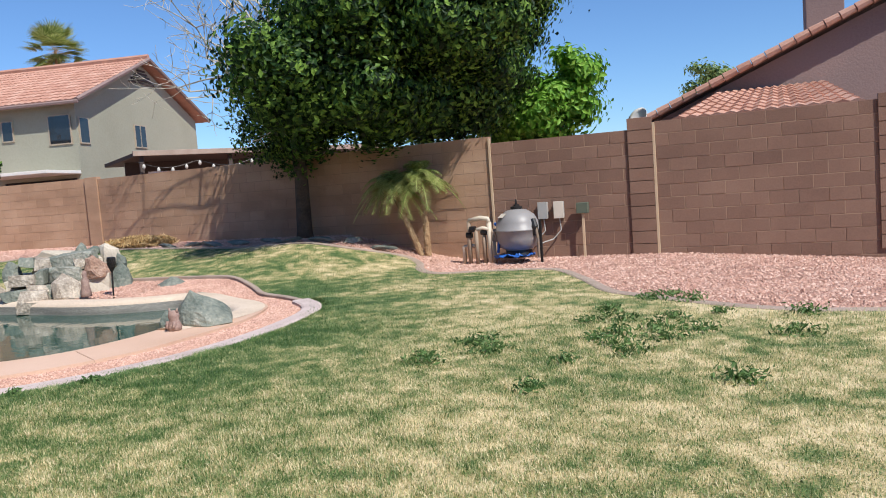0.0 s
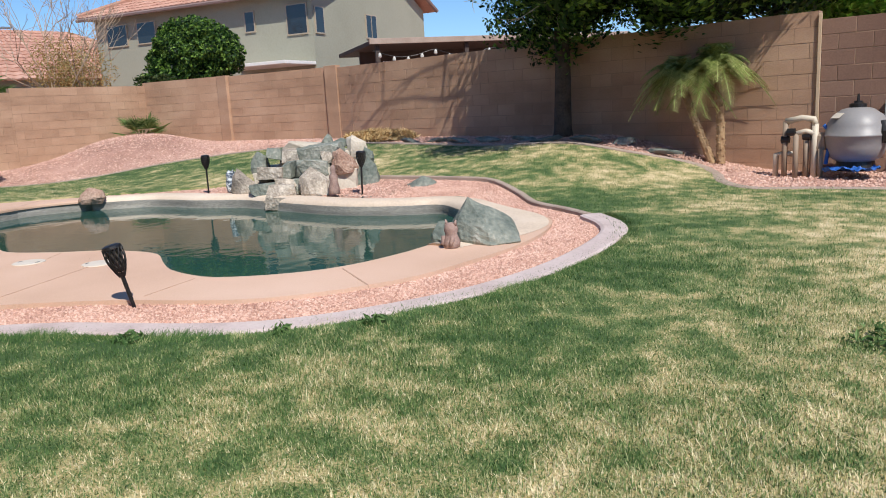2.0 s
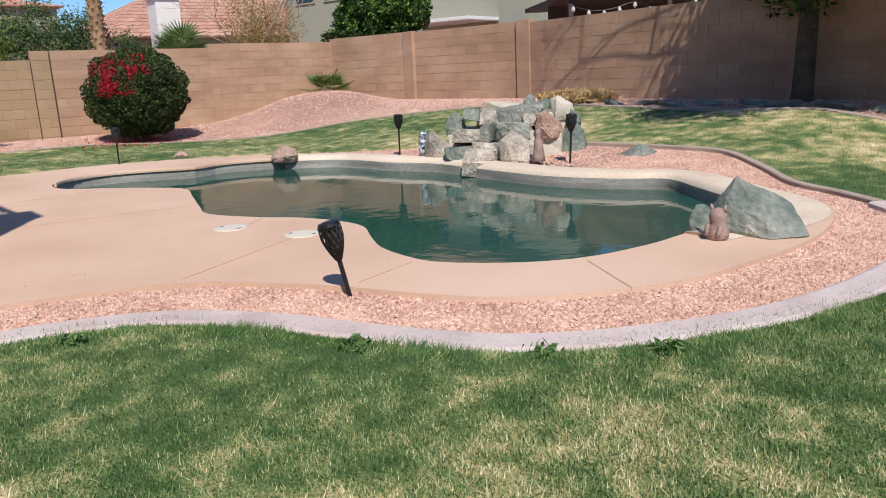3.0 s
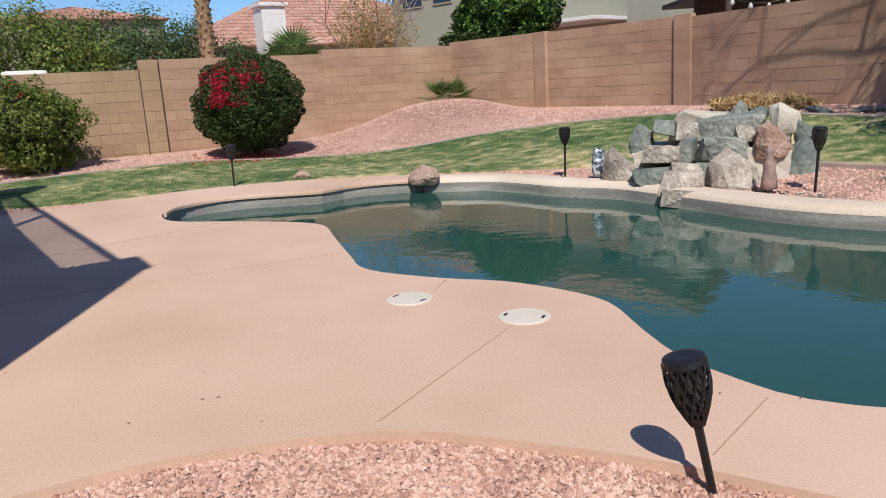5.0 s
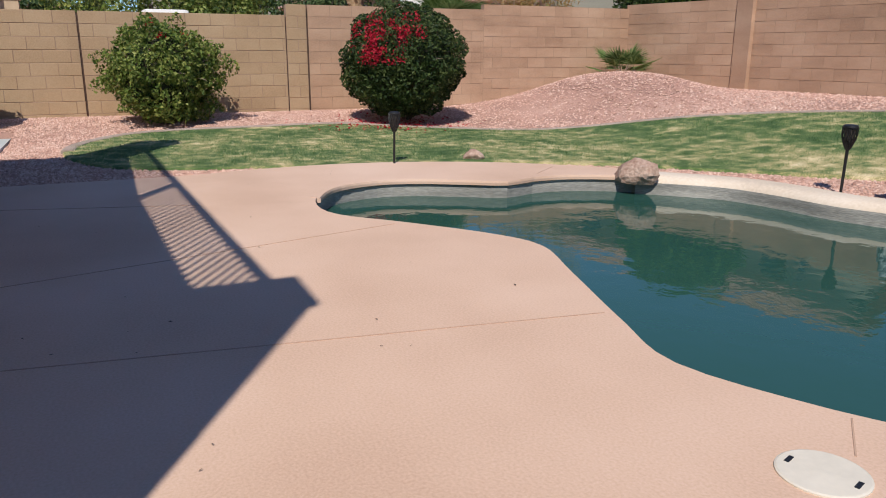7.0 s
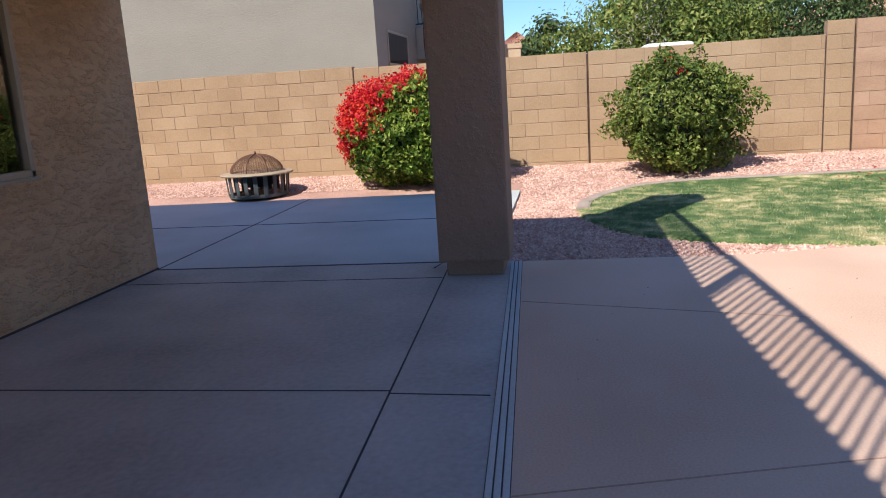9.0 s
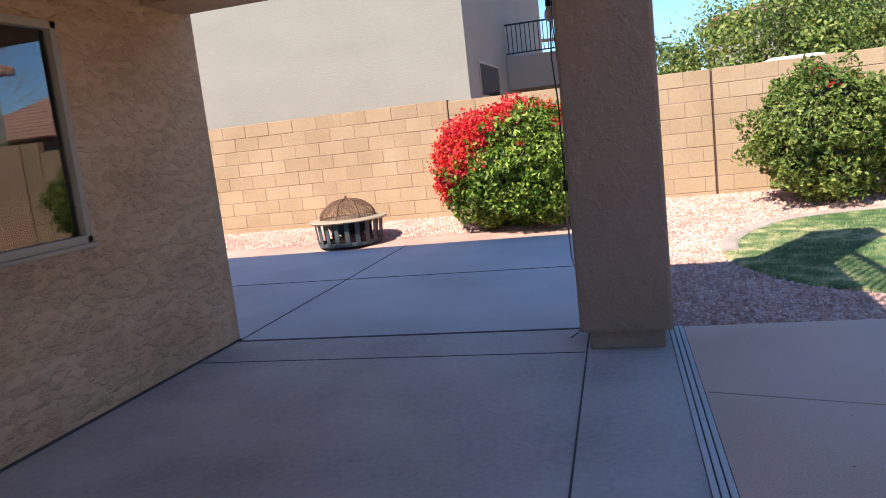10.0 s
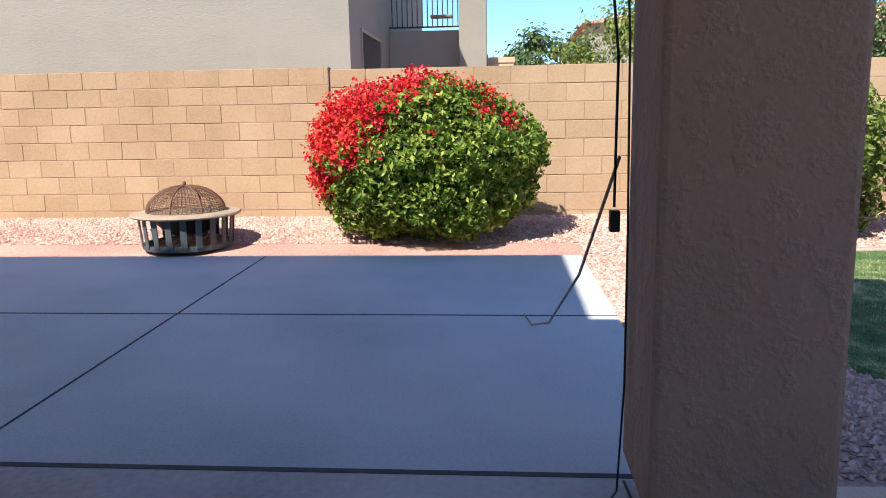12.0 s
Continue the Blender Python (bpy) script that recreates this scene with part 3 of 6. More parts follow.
M_pvc = plain("weathered_pvc", lin(214, 200, 178), 0.55)
M_pvcd = plain("dusty_pvc", lin(158, 138, 118), 0.7)
M_tarp = plain("blue_tarp", lin(36, 96, 176), 0.5, bump=0.3)
M_greybox = plain("grey_enclosure", lin(176, 174, 168), 0.5)
M_greenbox = plain("green_grey_box", lin(96, 104, 88), 0.6)
M_steel = plain("dull_steel", lin(150, 152, 150), 0.5, 0.5)
M_darksteel = plain("weathered_dark_steel", lin(92, 98, 98), 0.6, 0.3)
M_rust = plain("rusty_mesh", lin(120, 86, 68), 0.7, 0.4)
M_ringstone = material("pit_rim", [lin(140, 118, 96), lin(178, 158, 132)], 0.85, 8, 40, 0.4)
M_owl = material("painted_owl", [lin(34, 42, 56), lin(100, 112, 128), lin(226, 230, 232)], 0.6, 16, 60, 0.3, spread=0.08)
M_clay = material("weathered_clay", [lin(112, 90, 84), lin(152, 126, 116), lin(186, 164, 152)], 0.85, 10, 50, 0.4)
M_frame = plain("almond_window_frame", lin(176, 160, 138), 0.5)
M_blind = plain("white_blind", lin(200, 196, 188), 0.6)
M_whitew = plain("white_paint", lin(236, 230, 222), 0.6)
M_bulb = plain("clear_bulb", lin(206, 204, 194), 0.2)
M_rail = plain("dark_rail", lin(50, 54, 56), 0.5, 0.5)


def leaves(name, centres, size, mat, parent, normals=None, aspect=0.55, seed=1, jitter=1.0):
    """Many small folded leaves, one mesh."""
    rng = np.random.default_rng(seed)
    c = np.asarray(centres, float)
    n = len(c)
    a = rng.normal(size=(n, 3))
    if normals is not None:
        a = a * jitter + np.asarray(normals) * 0.9
    a /= np.linalg.norm(a, axis=1)[:, None]
    b = rng.normal(size=(n, 3))
    b -= a * np.sum(a * b, 1)[:, None]
    b /= np.linalg.norm(b, axis=1)[:, None]
    d = np.cross(a, b)
    s = size * rng.uniform(0.6, 1.35, n)[:, None]
    v = np.empty((n, 4, 3))
    v[:, 0], v[:, 2] = c - b * s, c + b * s
    v[:, 1], v[:, 3] = c + d * s * aspect + a * s * 0.2, c - d * s * aspect + a * s * 0.2
    f = np.arange(n * 4).reshape(n, 4)
    tri = np.concatenate([f[:, [0, 1, 2]], f[:, [0, 2, 3]]])
    me = bpy.data.meshes.new(name)
    me.from_pydata(v.reshape(-1, 3).tolist(), [], tri.tolist())
    me.materials.append(mat)
    o = new(name, me)
    o.parent = parent
    return o


def blob_points(n, r, seed, rough=0.16, depth=0.3, flat=-1.0, freq=1.6, bite=0.0):
    """Points near the uneven skin of an ellipsoid, with outward directions."""
    rng = np.random.default_rng(seed)
    pts, nor = [], []
    off = Vector(rng.uniform(-20, 20, 3))
    while len(pts) < n:
        d = Vector(rng.normal(size=3)).normalized()
        if d.z < flat:
            continue
        k = 1 + rough * noise.noise(d * freq * 1.5 + off) + rough * 0.6 * noise.noise(d * freq * 4 + off)
        if bite and noise.noise(d * 3.2 - off) < -0.32:
            k -= bite * rng.uniform(0.3, 1)
        k *= 1 - depth * rng.uniform() ** 2.2
        pts.append((d.x * r[0] * k, d.y * r[1] * k, d.z * r[2] * k))
        nor.append(tuple(d))
    return np.array(pts), np.array(nor)


def noisy_ball(r, seed, rough=0.2, sub=3, freq=1.5):
    bm = bmesh.new()
    bmesh.ops.create_icosphere(bm, subdivisions=sub, radius=1)
    off = Vector((seed * 3.7, seed * 1.3, seed * 2.1))
    for v in bm.verts:
        d = v.co.normalized()
        k = 1 + rough * noise.noise(d * freq + off) + rough * 0.5 * noise.noise(d * freq * 3 + off)
        v.co = Vector((d.x * r[0], d.y * r[1], d.z * r[2])) * k
    return bm


def bush(name, x, y, z, r, n, size, mat, label, seed, red=None, group="", rough=0.16, bract=None, bite=0.14):
    """A clipped shrub: stems, a dark ball for the shaded inside, leaves and bracts."""
    e = thing(name, x, y, z, 0, label, "bush", group)
    cz = r[2] * 0.98
    rnd = random.Random(seed)
    bm = bmesh.new()
    for k in range(7):
        a = rnd.uniform(0, 6.28)
        add_tube(bm, [(0.1 * math.cos(a), 0.1 * math.sin(a), -0.05), (r[0] * 0.35 * math.cos(a), r[1] * 0.35 * math.sin(a), r[2] * 0.5), (r[0] * 0.6 * math.cos(a), r[1] * 0.6 * math.sin(a), r[2] * 1.2)], [0.03, 0.02, 0.01], 6)
    part("stems", bm, M_bark, e)
    # solid dark ball stands in for shade between the leaves
    core = part("shade_core", noisy_ball((r[0] * 0.74, r[1] * 0.74, r[2] * 0.74), seed, 0.2), M_core, e)
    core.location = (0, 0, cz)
    p, q = blob_points(n, r, seed, rough, 0.3, bite=bite)
    p[:, 2] += cz
    keep = p[:, 2] > 0.02
    p, q = p[keep], q[keep]
    if red is None:
        leaves("foliage", p, size, mat, e, q, seed=seed)
    else:
        m = np.array([red(Vector(a), Vector(b)) for a, b in zip(p, q)])
        leaves("foliage", p[~m], size, mat, e, q[~m], seed=seed)
        pr = np.repeat(p[m], 2, 0) + np.random.default_rng(seed).normal(size=(int(m.sum()) * 2, 3)) * 0.03 + np.repeat(q[m], 2, 0) * 0.012
        leaves("blossom", pr, size * 0.62, bract or L_red, e, np.repeat(q[m], 2, 0), 0.75, seed + 1)
    bm = bmesh.new()
    for k in range(60):
        d = Vector((rnd.gauss(0, 1), rnd.gauss(0, 1), abs(rnd.gauss(0, 1)) + 0.1)).normalized()
        s = Vector((d.x * r[0] * 0.8, d.y * r[1] * 0.8, cz + d.z * r[2] * 0.75 - 0.1))
        t = s + Vector((d.x * r[0], d.y * r[1], d.z * r[2])) * 0.27 + Vector((rnd.gauss(0, 0.05), rnd.gauss(0, 0.05), rnd.gauss(0, 0.05)))
        add_tube(bm, [s, (s + t) / 2 + Vector((0, 0, 0.02)), t], [0.006, 0.004, 0.002], 4)
    tagged(part("twig_ends", bm, M_twig, e), kind="stuff")
    return e


def rock(name, x, y, z, size, seed, mat, parent=None, rz=0.0, cuts=15):
    """A faceted stone: a ball cut by random planes, then roughened."""
    rnd = random.Random(seed)
    bm = bmesh.new()
    bmesh.ops.create_icosphere(bm, subdivisions=3, radius=1)
    planes = [(Vector((rnd.gauss(0, 1), rnd.gauss(0, 1), rnd.gauss(0, 0.8))).normalized(), rnd.uniform(0.38, 0.72)) for _ in range(cuts)]
    off = Vector((seed * 1.7, seed * 0.9, seed * 2.3))
    for v in bm.verts:
        for n, d in planes:
            k = v.co.dot(n)
            if k > d:
                v.co -= n * (k - d) * 0.95
        v.co *= 1.28 + 0.09 * noise.noise(v.co * 3 + off) + 0.05 * noise.noise(v.co * 8 + off)
        v.co = Vector((v.co.x * size[0], v.co.y * size[1], v.co.z * size[2]))
    o = part(name, bm, mat, parent)
    o.matrix_basis = pose(x, y, z, rnd.uniform(-8, 8), rnd.uniform(-8, 8), rz)
    return o


def crag(name, x, y, z, size, seed, peak, mat, rz=0.0, bulk=0.42, parent=None):
    """An angular peaked stone: the hull of three uneven rings and a ridge, chipped."""
    rnd = random.Random(seed)
    bm = bmesh.new()
    for h, n, r in ((-0.25, 7, 0.86), (0.12, 7, 1.0), (bulk, 6, 0.8)):
        for k in range(n):
            a = 6.283 * (k + rnd.uniform(-0.3, 0.3)) / n
            s = r * rnd.uniform(0.82, 1.05)
            bm.verts.new((s * math.cos(a) + peak * max(0, h) * 0.4, s * math.sin(a), h + rnd.uniform(-0.1, 0.12) - 0.22 * max(0, h) * math.cos(a) * (1 if peak < 0 else -1)))
    for u in (-0.18, 0.2):
        bm.verts.new((peak + u, rnd.uniform(-0.15, 0.15), 1.0 - abs(u + 0.18) * 0.5))
    hull = bmesh.ops.convex_hull(bm, input=bm.verts[:])
    bmesh.ops.delete(bm, geom=[g for g in hull["geom_interior"] if isinstance(g, bmesh.types.BMVert)], context="VERTS")
    bmesh.ops.subdivide_edges(bm, edges=bm.edges[:], cuts=3, use_grid_fill=True)
    bmesh.ops.triangulate(bm, faces=bm.faces[:])
    off = Vector((seed * 1.7, seed * 0.9, seed * 2.3))
    for v in bm.verts:
        v.co *= 1 + 0.06 * noise.noise(v.co * 3 + off) + 0.04 * noise.noise(v.co * 9 + off)
        v.co = Vector((v.co.x * size[0], v.co.y * size[1], v.co.z * size[2]))
    bmesh.ops.recalc_face_normals(bm, faces=bm.faces[:])
    o = part(name, bm, mat, parent)
    o.matrix_basis = pose(x, y, z, 0, 0, rz)
    return o


# ---- own house ----
WX, WY = -15.64, -1.56
house = thing("house", 0, 0, 0, 0, "tan stucco two-storey house with covered patio and balcony", "house", kind="structure")
X0, X1, Z0, Z1 = -14.33, -12.35, 0.95, 2.14
for nm, bx in (("wall", (WX, X0, WY - 0.2, WY, -0.1, 5.4)), ("wall", (X1, 4.0, WY - 0.2, WY, -0.1, 5.4)), ("wall", (X0, X1, WY - 0.2, WY, -0.1, Z0)), ("wall", (X0, X1, WY - 0.2, WY, Z1, 5.4)),
               ("wall", (WX, WX + 0.2, -12, WY - 0.2, -0.1, 5.4)), ("wall", (3.8, 4.0, -12, WY - 0.2, -0.1, 5.4)), ("wall", (WX, 4.0, -12.2, -12, -0.1, 5.4))):
    part(nm, box(*bx), M_stucco, house)
# dark strip painted in for the shaded gap at the wall foot
part("weep_screed", box(WX - 0.006, -8, WY, WY + 0.005, 0.0, 0.016, 0.001), M_trim, house)
bm = bmesh.new()
ov = 0.42
c = [bm.verts.new(p) for p in ((WX - ov, WY + ov, 5.4), (4 + ov, WY + ov, 5.4), (4 + ov, -12 - ov, 5.4), (WX - ov, -12 - ov, 5.4), (WX + 5, -6.8, 7.6), (-1, -6.8, 7.6))]
for f in ((0, 1, 5, 4), (1, 2, 5), (2, 3, 4, 5), (3, 0, 4), (3, 2, 1, 0)):
    bm.faces.new([c[i] for i in f])
part("roof", bm, M_tile, house)
win = thing("window_1", 0, 0, 0, 0, "almond-framed sliding window with white blinds", "window", kind="structure")
for bx in ((X0, X0 + 0.045, Z0, Z1), (X1 - 0.045, X1, Z0, Z1), (X0, X1, Z0, Z0 + 0.045), (X0, X1, Z1 - 0.045, Z1), (-13.66, -13.6, Z0, Z1)):
    part("window_frame", box(bx[0], bx[1], WY - 0.1, WY + 0.012, bx[2], bx[3], 0.006), M_frame, win)
for a, b, dy in ((X0 + 0.045, -13.66, -0.03), (-13.6, X1 - 0.045, -0.06)):
    part("pane", box(a, b, WY + dy - 0.006, WY + dy, Z0 + 0.045, Z1 - 0.045), M_clear, win).visible_shadow = False
part("window_sill", box(X0 - 0.02, X1 + 0.02, WY - 0.02, WY + 0.025, Z0 - 0.025, Z0, 0.006), M_frame, win)
blind = thing("window_blind", 0, WY - 0.15, 0, 0, "white horizontal slat blind behind the window", "blind")
slat = part("slat", box(X0 + 0.01, X1 - 0.01, -0.02, 0.02, -0.001, 0.001, m=Matrix.Rotation(radians(62), 4, "X")), M_blind, blind)
slat.location.z = Z0 + 0.03
for k in range(1, 27):
    o = new("slat", slat.data)
    o.parent, o.location = blind, (0, 0, Z0 + 0.03 + 0.043 * k)
part("head_rail", box(X0 + 0.01, X1 - 0.01, -0.03, 0.03, Z1 - 0.03, Z1 - 0.002, 0.004), M_blind, blind)
# solid dark box in place of the unlit room
room = tagged(part("wall_inner", box(X0 - 0.3, X1 + 0.3, WY - 1.5, WY - 0.21, 0.3, 2.4), M_dark), "dark box standing in for the unlit room behind the window", "wall", kind="structure")


def column(x0, x1, top, label):
    y0, y1 = 0.98, 1.5
    col = thing("porch_column", (x0 + x1) / 2, (y0 + y1) / 2, 0, 0, label, "column", "porch columns")
    hx, hy = (x1 - x0) / 2, (y1 - y0) / 2
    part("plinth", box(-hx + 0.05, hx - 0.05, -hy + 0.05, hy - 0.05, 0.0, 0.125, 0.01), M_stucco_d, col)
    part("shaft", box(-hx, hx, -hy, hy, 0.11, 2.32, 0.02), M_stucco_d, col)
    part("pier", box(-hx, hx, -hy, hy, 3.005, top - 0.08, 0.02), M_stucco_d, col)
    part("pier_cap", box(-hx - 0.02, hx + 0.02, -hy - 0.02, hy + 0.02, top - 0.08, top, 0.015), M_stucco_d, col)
    return col


CX0, CX1 = -15.57, -15.1
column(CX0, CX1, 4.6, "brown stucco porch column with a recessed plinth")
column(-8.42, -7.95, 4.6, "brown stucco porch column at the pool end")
bal = thing("balcony", 0, 0, 0, 0, "stucco balcony deck over the patio with dark railing", "balcony", kind="structure")
part("beam", box(CX0, CX1, WY + 0.003, 1.5, 2.322, 3.0, 0.015), M_stucco, bal)
part("beam", box(CX1, -7.95, 1.0, 1.5, 2.322, 3.0, 0.015), M_stucco, bal)
part("beam", box(-8.42, -7.95, WY + 0.003, 1.0, 2.322, 3.0, 0.015), M_stucco, bal)
part("deck_slab", box(CX1, -8.42, WY + 0.003, 1.0, 2.75, 2.998), M_stucco, bal)
turn = pose(-8.42, 1.4, 0, 0, 0, 2.8) @ pose(8.42, -1.4, 0)
part("parapet", box(CX1, -8.42, 1.3, 1.5, 3.002, 3.42, 0.01, turn), M_stucco, bal)
part("top_rail", box(CX1, -8.42, 1.37, 1.43, 4.44, 4.5, 0.008, turn), M_rail, bal)
part("bottom_rail", box(CX1, -8.42, 1.38, 1.42, 3.5, 3.53, 0.005, turn), M_rail, bal)
part("rail_post", box(-11.95, -11.88, 1.37, 1.43, 3.42, 4.44, 0.005, turn), M_rail, bal)
bar = box(-0.012, 0.012, -0.012, 0.012, 3.53, 4.44)
b0 = part("baluster", bar, M_rail, bal)
b0.location = turn @ Vector((CX1 + 0.1, 1.4, 0))
for k in range(1, 60):
    o = new("baluster", b0.data)
    o.parent, o.location = bal, turn @ Vector((CX1 + 0.1 + 0.1105 * k, 1.4, 0))
trim = tagged(part("trim", box(CX1 + 0.002, CX1 + 0.03, WY + 0.01, 0.98, 2.4, 2.47, 0.01), M_lath), "pale moulding along the porch beam", "trim", kind="structure")

cable = thing("light_cable", CX0 + 0.1, 0.955, 0, 0, "black string-light cable hanging down the column", "cable")
part("cord", tube([(0, 0, 2.3), (0.01, -0.02, 1.9), (0.0, 0.0, 1.5), (0.02, 0.005, 0.9), (0.0, 0.01, 0.4), (0.02, -0.01, 0.03), (0.1, -0.06, 0.012)], 0.004, 6), M_black, cable)
part("cord", tube([(-0.02, -0.02, 2.2), (-0.05, -0.05, 1.7), (-0.02, -0.03, 1.45), (-0.04, -0.03, 0.98)], 0.005, 6), M_black, cable)
part("cord", tube([(-0.02, -0.02, 1.14), (-0.5, -0.09, 0.66), (-1.2, -0.16, 0.27), (-1.9, -0.215, 0.06), (-2.33, -0.245, 0.008)], 0.006, 6), M_pvcd, cable, "frayed tan cord slanting to the slab")
part("plug", box(-0.06, -0.02, -0.045, -0.012, 0.9, 0.97, 0.006), M_black, cable)
part("socket", tube([(-0.03, -0.04, 2.08), (-0.03, -0.04, 2.0)], 0.018, 10), M_black, cable)
part("bulb", lathe([(0.012, 0), (0.026, -0.03), (0.028, -0.06), (0.012, -0.085), (0.001, -0.09)], 12), M_lid, cable).location = (-0.03, -0.04, 2.0)


# ---- neighbouring houses ----
def house_block(name, x, y, rz, label):
    return thing(name, x, y, 0, rz, label, "house")


def win_on(parent, face, a, b, z0, z1, wall=0.0):
    """A window in a wall: face 'u' lies along local x at y = wall, 'v' along local y at x = wall."""
    w = new("window")
    w.parent = parent
    def bx(p, q, lo, hi, d0, d1):
        return box(p, q, wall + d0, wall + d1, lo, hi) if face == "u" else box(wall + d0, wall + d1, p, q, lo, hi)
    for q in ((a - 0.05, a, z0 - 0.05, z1 + 0.05), (b, b + 0.05, z0 - 0.05, z1 + 0.05), (a, b, z0 - 0.05, z0), (a, b, z1, z1 + 0.05)):
        part("frame", bx(q[0], q[1], q[2], q[3], -0.05, 0.03), M_frame, w)
    part("pane", bx(a, b, z0, z1, -0.05, 0.008), M_pane, w)
    return w


def tile_rows(bm, p00, p10, p01, p11, rows, cols):
    """Raised rows of curved roof tiles over a four-cornered slope."""
    p00, p10, p01, p11 = (Vector(p) for p in (p00, p10, p01, p11))
    nrm = (p10 - p00).cross(p01 - p00).normalized()
    if nrm.z < 0:
        nrm = -nrm
    for r in range(rows):
        t0, t1 = r / rows, (r + 1.0) / rows
        a, b = p00.lerp(p01, t0), p10.lerp(p11, t0)
        c2, d = p00.lerp(p01, t1), p10.lerp(p11, t1)
        n = cols
        for k in range(n):
            s0, s1 = k / n, (k + 1) / n
            sm = (s0 + s1) / 2
            lo = [a.lerp(b, s0) + nrm * 0.035, a.lerp(b, sm) + nrm * 0.075, a.lerp(b, s1) + nrm * 0.035]
            hi = [c2.lerp(d, s0) + nrm * 0.005, c2.lerp(d, sm) + nrm * 0.045, c2.lerp(d, s1) + nrm * 0.005]
            v = [bm.verts.new(q) for q in lo + hi + [a.lerp(b, s0), a.lerp(b, s1)]]
            bm.faces.new((v[0], v[1], v[4], v[3]))
            bm.faces.new((v[1], v[2], v[5], v[4]))
            bm.faces.new((v[6], v[7], v[2], v[1], v[0]))


# two-storey house beyond the back wall: local x runs west along its garden front, local y north
h1 = house_block("house", -23.0, 20.95, 193.1, "grey-green stucco two-storey house with red tile roof")
h1.matrix_basis = Matrix(((-0.974, -0.227, 0, -23.0), (-0.227, 0.974, 0, 20.95), (0, 0, 1, 0), (0, 0, 0, 1)))
part("wall", box(0.3, 11.4, 0.3, 0.5, -0.2, 5.5), M_stucco_g, h1)
bm = bmesh.new()
q = [(0.3, 0.5, -0.2), (0.3, 9.5, -0.2), (0.3, 9.5, 5.5), (0.3, 5.0, 7.6), (0.3, 0.5, 5.5)]
va, vb = [bm.verts.new(p) for p in q], [bm.verts.new((0.55, p[1], p[2])) for p in q]
bm.faces.new(va), bm.faces.new(vb[::-1])
for i in range(5):
    bm.faces.new((va[i], vb[i], vb[(i + 1) % 5], va[(i + 1) % 5]))
part("gable_wall", bm, M_stucco_g, h1)
part("wall", box(0.55, 11.4, 9.3, 9.5, -0.2, 5.5), M_stucco_g, h1)
part("wall", box(11.2, 11.4, 0.5, 9.3, -0.2, 5.5), M_stucco_g, h1)
bm = bmesh.new()
tile_rows(bm, (-0.15, -0.15, 5.5), (11.9, -0.15, 5.5), (-0.15, 5.0, 7.75), (7.2, 5.0, 7.75), 13, 44)
tile_rows(bm, (11.9, 10, 5.5), (-0.15, 10, 5.5), (7.2, 5.0, 7.75), (-0.15, 5.0, 7.75), 6, 30)
tile_rows(bm, (11.9, -0.15, 5.5), (11.9, 10, 5.5), (7.2, 5.0, 7.75), (7.2, 5.01, 7.75), 10, 30)
part("roof_tiles", bm, M_tile, h1)
bm = bmesh.new()
v = [bm.verts.new(p) for p in ((-0.15, -0.15, 5.46), (11.9, -0.15, 5.46), (11.9, 10, 5.46), (-0.15, 10, 5.46), (-0.15, 5.0, 7.7), (7.2, 5.0, 7.7))]
for f in ((0, 1, 5, 4), (1, 2, 5), (2, 3, 4, 5)):
    bm.faces.new([v[i] for i in f])
part("roof", bm, M_tile, h1)
bm = bmesh.new()
add_tube(bm, [(-0.16, -0.2, 5.5), (-0.16, 5.0, 7.74), (-0.16, 10.05, 5.5)], 0.09, 6)
add_tube(bm, [(-0.2, -0.17, 5.44), (11.9, -0.17, 5.44)], 0.07, 6)
part("fascia", bm, M_stucco_b, h1)
part("ridge", tube([(-0.15, 5.0, 7.84), (7.2, 5.0, 7.84), (11.9, -0.1, 5.6)], 0.12, 6), M_tile, h1)
for a, b, z0, z1 in ((2.95, 3.35, 4.28, 4.98), (0.55, 1.4, 4.02, 5.04), (9.6, 10.7, 4.3, 5.1), (8.0, 8.95, 4.3, 5.1)):
    win_on(h1, "u", a, b, z0, z1, 0.3)
for a, b, z0, z1 in ((0.45, 0.95, 4.02, 4.92), (4.1, 4.45, 4.02, 4.9), (4.52, 4.87, 4.02, 4.9)):
    win_on(h1, "v", a, b, z0, z1, 0.3)
for k in range(5):
    part("louvre", box(0.24, 0.3, 4.05 + 0.17 * k, 5.95 - 0.17 * k, 6.72 + 0.13 * k, 6.8 + 0.13 * k), M_trim, h1)
part("patio_roof", box(0.3, 3.7, -1.6, 0.3, 2.85, 2.97, 0.02), M_whitew, h1)
# flat dark panel paints the shade of a doorway
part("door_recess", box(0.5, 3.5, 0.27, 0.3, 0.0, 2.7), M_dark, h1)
for u, w in ((3.0, 1.5), (4.6, 1.6), (6.0, 1.7)):
    part("roof_vent", box(u - 0.2, u + 0.2, w + 0.9, w + 1.2, 6.5, 6.62, 0.03), M_lath, h1)

# neighbour's flat patio cover with festoon lamps
cov = thing("patio_cover", -16.6, 17.0, 0, 56, "dark flat wooden patio cover behind the wall", "pergola")
part("roof", box(0, 8.0, 0.1, 5.0, 2.86, 2.98, 0.02), M_trim, cov)
part("fascia_board", box(-0.05, 8.0, 0.0, 0.08, 2.87, 3.02, 0.01), M_edging, cov)
for px in (0.2, 2.8, 5.4, 7.8):
    part("post", box(px - 0.06, px + 0.06, 0.14, 0.26, -0.1, 2.858, 0.01), M_trim, cov)
part("screen_panel", box(0.2, 7.8, 2.6, 2.7, -0.1, 2.85), M_trim, cov)
part("pale_panel", box(0.5, 1.5, 0.8, 0.86, 1.6, 2.45), M_whitew, cov)
